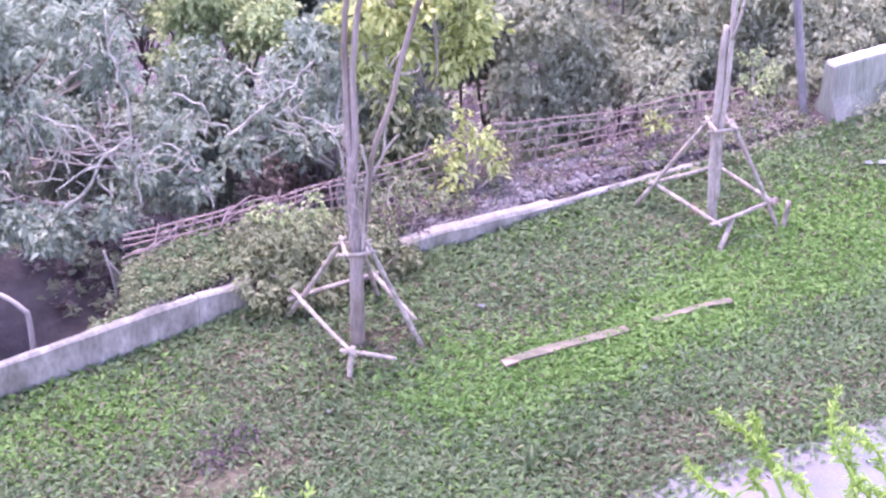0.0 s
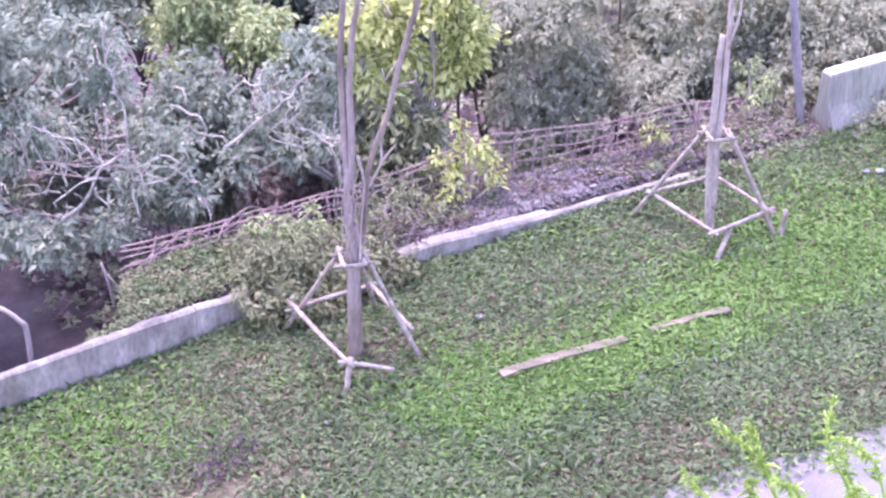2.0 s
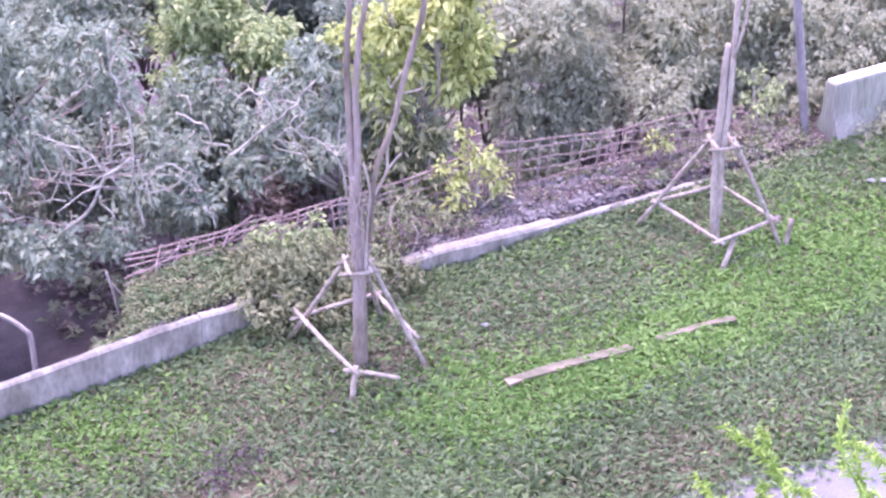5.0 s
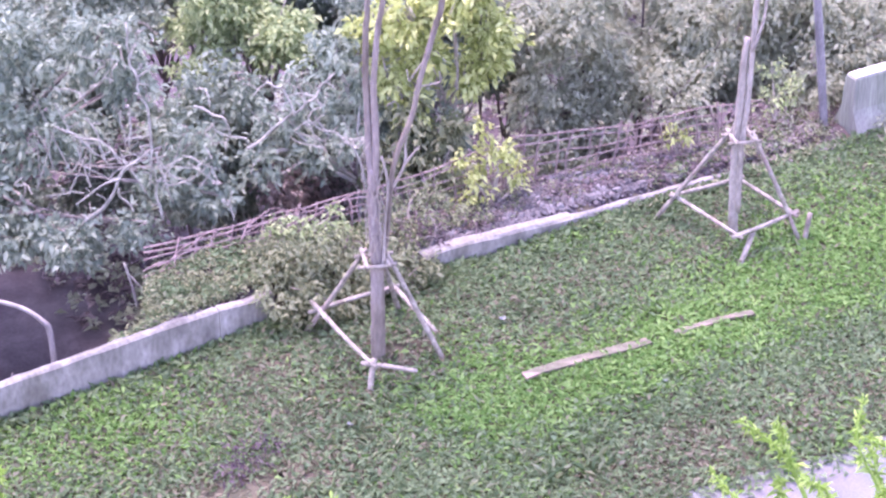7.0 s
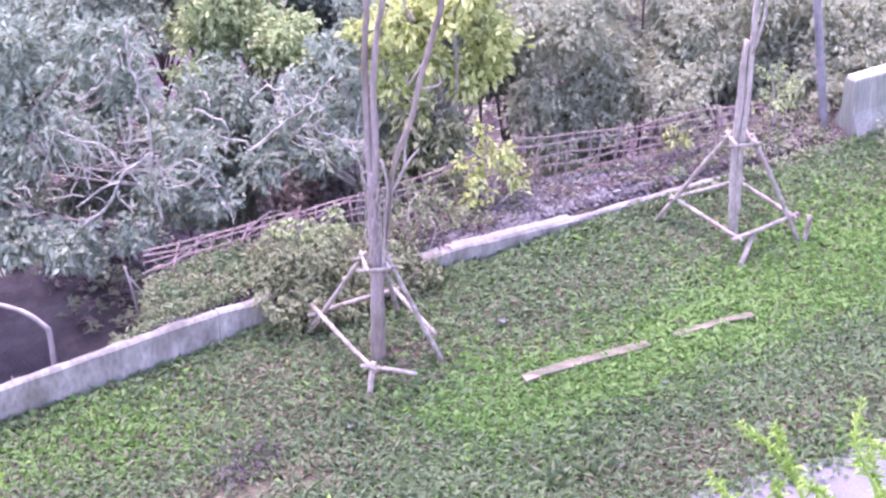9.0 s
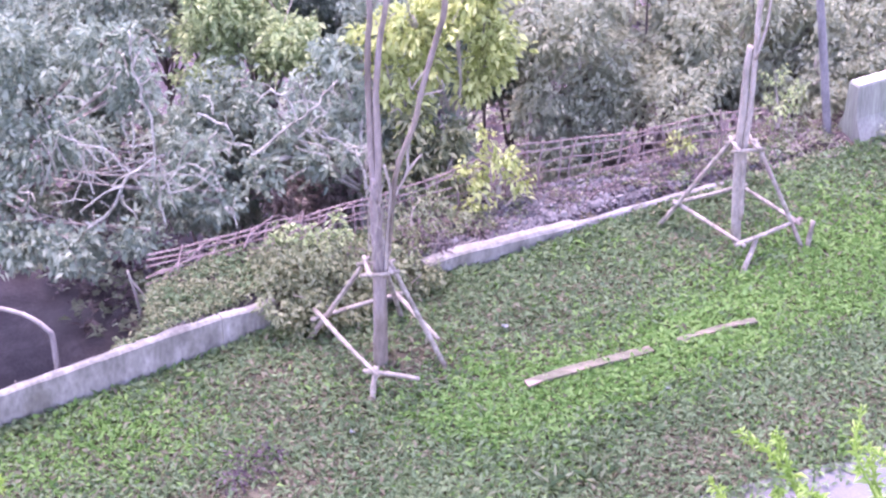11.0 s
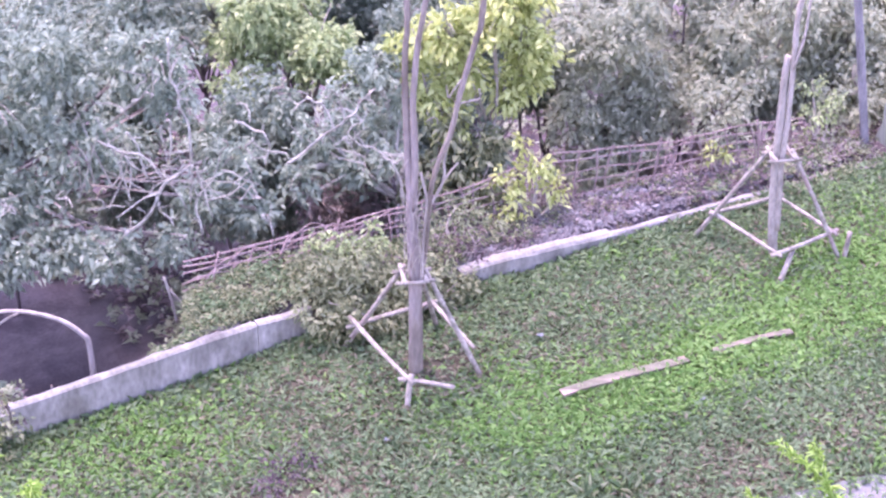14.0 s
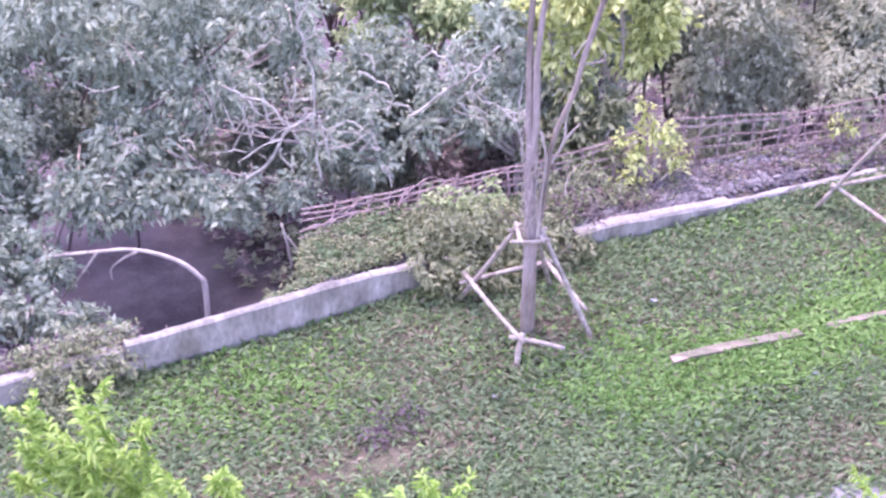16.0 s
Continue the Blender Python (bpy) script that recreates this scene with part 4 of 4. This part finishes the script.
bare_limbs(tree_a, 16.5, (
    (0.024, [(-3.82, 0.45), (-3.61, 0.65), (-3.42, 0.87), (-3.36, 1.09), (-3.23, 1.2), (-3.05, 1.33), (-3.02, 1.49), (-3.04, 1.76), (-3.09, 1.97), (-3.1, 2.09)]),
    (0.02, [(-3.1, 2.06), (-3.16, 2.24), (-3.17, 2.45), (-3.17, 2.68)]), (0.017, [(-3.15, 2.3), (-3.09, 2.48), (-3.04, 2.6)]), (0.012, [(-3.09, 2.12), (-2.98, 2.2), (-2.87, 2.31)]),
    (0.018, [(-3.37, 1.03), (-3.55, 0.93), (-3.82, 0.74)]), (0.018, [(-3.38, 0.93), (-3.36, 0.8), (-3.24, 0.68)]), (0.016, [(-3.03, 1.35), (-3.02, 1.18), (-3.08, 0.9)]),
    (0.016, [(-2.99, 0.58), (-3.01, 0.83), (-2.99, 0.99), (-2.94, 1.02)]), (0.013, [(-2.94, 0.96), (-2.8, 0.96), (-2.66, 0.98)]), (0.014, [(-2.99, 1.31), (-2.94, 1.12), (-2.92, 0.93), (-2.85, 0.71)]),
    (0.015, [(-3.93, 1.58), (-3.77, 1.49), (-3.6, 1.34), (-3.48, 1.17)]), (0.015, [(-3.62, 1.71), (-3.55, 1.49), (-3.48, 1.21)]), (0.013, [(-3.75, 1.49), (-3.51, 1.43), (-3.38, 1.28), (-3.31, 1.18)])))
bare_limbs(tree_a, 16.55, (
    (0.012, [(-3.31, 1.73), (-3.29, 1.49), (-3.27, 1.34)]), (0.014, [(-3.2, 1.83), (-3.23, 1.64), (-3.23, 1.43), (-3.25, 1.21)]), (0.012, [(-3.71, 1.43), (-3.73, 1.25), (-3.85, 1.06)]),
    (0.012, [(-3.25, 1.43), (-3.12, 1.45), (-3.02, 1.44)]), (0.011, [(-3.7, 1.15), (-3.52, 0.99)]), (0.016, [(-2.58, 1.78), (-2.42, 1.68), (-2.28, 1.62), (-2.27, 1.46), (-2.32, 1.35)]),
    (0.012, [(-2.43, 1.6), (-2.49, 1.49), (-2.41, 1.37)]), (0.013, [(-2.37, 0.77), (-2.3, 0.64), (-2.26, 0.51)])))
bare_limbs(tree_c, 17.25, (
    (0.016, [(-1.02, 0.6), (-1.06, 0.79), (-1.11, 0.99), (-1.25, 1.1), (-1.42, 1.18), (-1.56, 1.29)]), (0.022, [(-2.2, 0.95), (-2.05, 1.07), (-1.87, 1.23), (-1.7, 1.35), (-1.55, 1.48), (-1.43, 1.6), (-1.29, 1.81)]),
    (0.016, [(-1.69, 1.35), (-1.75, 1.56), (-1.88, 1.67), (-2.0, 1.66), (-2.08, 1.55)]), (0.012, [(-1.58, 1.46), (-1.62, 1.57), (-1.66, 1.68)]), (0.012, [(-1.6, 1.25), (-1.5, 1.12), (-1.42, 1.0)])))

rng_t = np.random.default_rng(91)
for i in range(9):
    root = Vector((rng_t.uniform(-4.4, -2.7), rng_t.uniform(16.55, 16.9), rng_t.uniform(0.55, 1.0)))
    lean = Vector((rng_t.uniform(-0.45, 0.45) + 0.2 * (root.x + 3.4), rng_t.uniform(-0.15, 0.1), rng_t.uniform(0.35, 0.9)))
    mid = root + 0.5 * lean + Vector(rng_t.uniform(-0.08, 0.08, 3))
    r = rng_t.uniform(0.007, 0.012)
    tube("twig", [root, mid, root + lean], r, r * 0.5, M_TWIG, tree_a, 5, 2)
for i in range(10):
    root = Vector((rng_t.uniform(-2.2, -0.9), rng_t.uniform(17.3, 17.6), rng_t.uniform(0.5, 1.2)))
    lean = Vector((rng_t.uniform(-0.4, 0.4), rng_t.uniform(-0.12, 0.1), rng_t.uniform(0.1, 0.5)))
    r = rng_t.uniform(0.006, 0.011)
    tube("twig", [root, root + 0.5 * lean + Vector(rng_t.uniform(-0.08, 0.08, 3)), root + lean], r, r * 0.5, M_TWIG, tree_c, 5, 4)


def crooked(tree, root, spread, n):
    """Zigzag whitish twigs that stand out of the leaves, each with a side shoot."""
    for _ in range(n):
        at = Vector(root) + Vector([rng_t.uniform(-s, s) for s in spread])
        way = Vector((rng_t.uniform(-1, 1), rng_t.uniform(-0.5, 0.0), rng_t.uniform(0.1, 0.9))).normalized()
        line = [at]
        for k in range(4):
            way = (way + Vector(rng_t.uniform(-0.6, 0.6, 3))).normalized()
            line.append(line[-1] + way * rng_t.uniform(0.07, 0.15))
        tube("twig", line, 0.009, 0.005, M_TWIG, tree, 5, 1)
        tube("twig", [line[2], line[2] + Vector(rng_t.uniform(-0.12, 0.12, 3)), line[2] + Vector((rng_t.uniform(-0.25, 0.25), -0.1, 0.15))], 0.008, 0.004, M_TWIG, tree, 5, 3)


crooked(tree_a, (-2.75, 16.75, 1.0), (0.5, 0.1, 0.3), 6)
crooked(tree_a, (-4.2, 16.55, 1.2), (0.8, 0.1, 0.5), 6)
crooked(tree_a, (-3.2, 16.9, 1.9), (0.6, 0.1, 0.3), 5)
crooked(tree_c, (-1.6, 17.35, 1.1), (0.6, 0.1, 0.35), 6)


# fallen and bare branches
def branch(name, points, r0, r1, mat, label, twigs=()):
    ob = thing(name, points[0], label, "branch", "bare branches")
    tube("stem", points, r0, r1, mat, ob, 8, 5, 0.12)
    for t in twigs:
        tube("twig", t, r1, 0.006, mat, ob, 6, 4, 0.1)
    return ob


branch("bare_branch", [(-3.93, 15.3, -0.6), (-3.96, 15.4, -0.05), (-4.01, 15.4, 0.08), (-4.17, 15.4, 0.22), (-4.41, 15.4, 0.31), (-4.68, 15.4, 0.34), (-4.97, 15.4, 0.3), (-5.37, 15.42, 0.22)], 0.03, 0.016, M_PALE_BARK, "arched bare pale branch over the hollow",
       [[(-4.98, 15.38, 0.32), (-5.26, 15.38, -0.08), (-5.6, 15.38, -0.51)], [(-5.3, 15.42, 0.24), (-5.6, 15.38, 0.17), (-5.74, 15.38, -0.03), (-5.9, 15.38, -0.22)],
        [(-5.45, 15.38, -0.33), (-5.53, 15.34, -0.39), (-5.87, 15.3, -0.36), (-6.21, 15.3, -0.35)], [(-4.61, 15.38, 0.33), (-4.74, 15.38, 0.25), (-4.87, 15.38, 0.13), (-4.88, 15.38, 0.0)]])


# ---- saplings below, only their tops show ----
def lime_sapling(root, shoots, seed, label, dense=3, size=1.0):
    """A thin trunk with long shoots that carry feathered lime leaves."""
    ob = thing("sapling", root, label, "tree", "saplings below")
    rng = np.random.default_rng(seed)
    base = Vector(root)
    mean = sum((Vector(q) for q in shoots), Vector()) / len(shoots)
    neck = Vector((mean.x + 0.32, mean.y - 0.05, mean.z - 0.65))
    tube("trunk", [base, base.lerp(neck, 0.5) + Vector((0.06, 0.03, 0)), neck], 0.05, 0.03, M_PALE_BARK, ob, 9, 5)
    place, way, face, ln = [], [], [], []
    for q in shoots:
        for k in range(2):
            tip = Vector(q) if k == 0 else Vector(q) + Vector((*rng.uniform(-0.2, 0.14, 2), rng.uniform(-0.38, -0.2)))
            bend = neck.lerp(tip, 0.7) + Vector((*rng.uniform(-0.14, 0.14, 2), -0.02))
            line = curve_points([neck, bend, tip], 22)
            tube("shoot", [neck, bend, tip], 0.012, 0.004, L_LIME, ob, 6, 5)
            for i, p in enumerate(line[16:]):
                along = (line[min(i + 17, len(line) - 1)] - p)
                along = along.normalized() if along.length > 1e-4 else Vector((0, 0, 1))
                for j in range(dense):
                    w = np.array(along) * 0.7 + rng.normal(size=3) * 0.65
                    place.append(np.array(p) + rng.normal(size=3) * 0.008), way.append(w)
                    face.append(rng.normal(size=3) * 0.5 + np.array([0, -0.5, 0.8]))
                    ln.append(size * rng.uniform(0.06, 0.125) * (1.1 - 0.4 * i / 28))
    ln = np.array(ln)
    leaves("crown", np.array(place), np.array(way), np.array(face), ln, ln * 0.24, [L_LIME], parent=ob, droop=0.3)


lime_sapling((1.9, 7.6, 0), [(1.62, 8.15, 4.11), (1.43, 8.2, 4.08), (1.72, 7.9, 3.93)], 161, "thin lime-green sapling top beside the pale path", 3, 0.72)
lime_sapling((2.3, 7.6, 0), [(2.03, 8.1, 4.3), (2.08, 8.0, 4.1), (2.15, 7.8, 3.95)], 162, "thin lime-green sapling top over the pale path", 3, 0.72)
lime_sapling((-2.8, 7.5, 0), [(-2.79, 7.95, 4.15), (-2.99, 7.9, 4.12), (-3.12, 7.8, 4.07), (-2.9, 7.8, 3.95), (-3.05, 7.8, 3.85)], 163, "lime-green sapling top before the overgrown wall")
lime_sapling((-2.4, 7.4, 0), [(-2.62, 7.95, 4.18), (-2.41, 7.85, 4.02), (-2.31, 7.7, 3.85), (-2.55, 7.8, 3.85), (-2.7, 7.8, 3.8)], 164, "lime-green sapling top, its shoots spreading")
lime_sapling((-1.9, 7.1, 0), [(-1.87, 7.4, 4.1), (-1.94, 7.4, 4.04)], 165, "short lime-green sapling top")
lime_sapling((-0.9, 7.1, 0), [(-1.19, 7.4, 4.02), (-0.89, 7.45, 4.11), (-0.66, 7.45, 4.13), (-1.03, 7.45, 4.0)], 166, "low lime-green sapling top with several shoots")


# ---- scraps of litter on the lawn ----
def scrap(x, y, size, seed):
    rng = np.random.default_rng(seed)
    bm = bmesh.new()
    bmesh.ops.create_grid(bm, x_segments=3, y_segments=3, size=size)
    for v in bm.verts:
        v.co += Vector(rng.uniform(-0.3, 0.3, 3)) * size
    extra = bmesh.ops.extrude_face_region(bm, geom=list(bm.faces))
    for v in extra["geom"]:
        if isinstance(v, bmesh.types.BMVert):
            v.co.z += 0.006
    bmesh.ops.recalc_face_normals(bm, faces=bm.faces)
    ob = part("litter_scrap", bm, M_PLASTIC, None)
    ob.location = (x, y, 0.07)
    tagged(ob, "crumpled pale plastic scrap lying on the lawn", "litter", "scraps of litter")


for i, (x, y, size) in enumerate(((0.37, 15.47, 0.03), (4.77, 18.35, 0.045), (4.62, 18.36, 0.035), (1.82, 14.43, 0.025), (-1.0, 13.75, 0.022))):
    scrap(x, y, size, 170 + i)


# ---- thin sticks along the overgrown wall ----
for x, y, tall in ((-5.3, 13.7, 0.2), (-5.05, 13.8, 0.17), (-4.12, 14.45, 0.2), (-4.0, 14.55, 0.18)):
    z = float(ground_height(np.array(x), np.array(y)))
    stick = tube("stick", [(x, y, z - 0.05), (x + 0.01, y, z + 0.5 * tall), (x + 0.005, y + 0.01, z + tall + 0.12)], 0.01, 0.008, M_POLE, None, 6, 3)
    tagged(stick, "thin bare stick standing behind the wall", "stick", "thin sticks")


# ---- long grass in tufts on the lawn ----
def tufts(spots, seed):
    rng = np.random.default_rng(seed)
    place, way, ln = [], [], []
    for x, y, n, tall in spots:
        p = np.stack([x + rng.normal(size=n) * 0.07, y + rng.normal(size=n) * 0.05, np.zeros(n)], 1)
        w = unit(rng, n) * 0.6
        w[:, 2] = np.abs(w[:, 2]) + 0.6
        place.append(p), way.append(w), ln.append(tall * rng.uniform(0.5, 1.2, n))
    place, way, ln = np.concatenate(place), np.concatenate(way), np.concatenate(ln)
    face = unit(rng, len(ln)) * 0.6 + np.array([[0, -0.5, 0.7]])
    ob = leaves("grass_tufts", place, way, face, ln, ln * 0.1, [L_MID, L_WEED], rng.integers(0, 2, len(ln)), droop=0.35)
    tagged(ob, "long green grass standing in tufts on the lawn", "grass", kind="stuff")


rng = np.random.default_rng(181)
TUFTS = [(-0.72, 14.1, 26, 0.2), (-0.95, 13.78, 26, 0.24), (-0.7, 13.5, 20, 0.22), (0.75, 13.05, 30, 0.28), (1.1, 13.15, 30, 0.28), (0.5, 13.35, 22, 0.22), (1.15, 13.65, 20, 0.2), (0.05, 12.9, 26, 0.24), (-0.4, 14.15, 20, 0.18), (-1.45, 12.8, 24, 0.2), (1.75, 12.75, 24, 0.22)]
TUFTS += [(x, y, 14, 0.15) for x, y in zip(rng.uniform(-3.5, 3.0, 40), rng.uniform(12.4, 14.2, 40))]
TUFTS += [(*at_wall(q, -0.06), 14, 0.15) for q in rng.uniform(-0.4, 2.7, 26)]
tufts(TUFTS, 182)
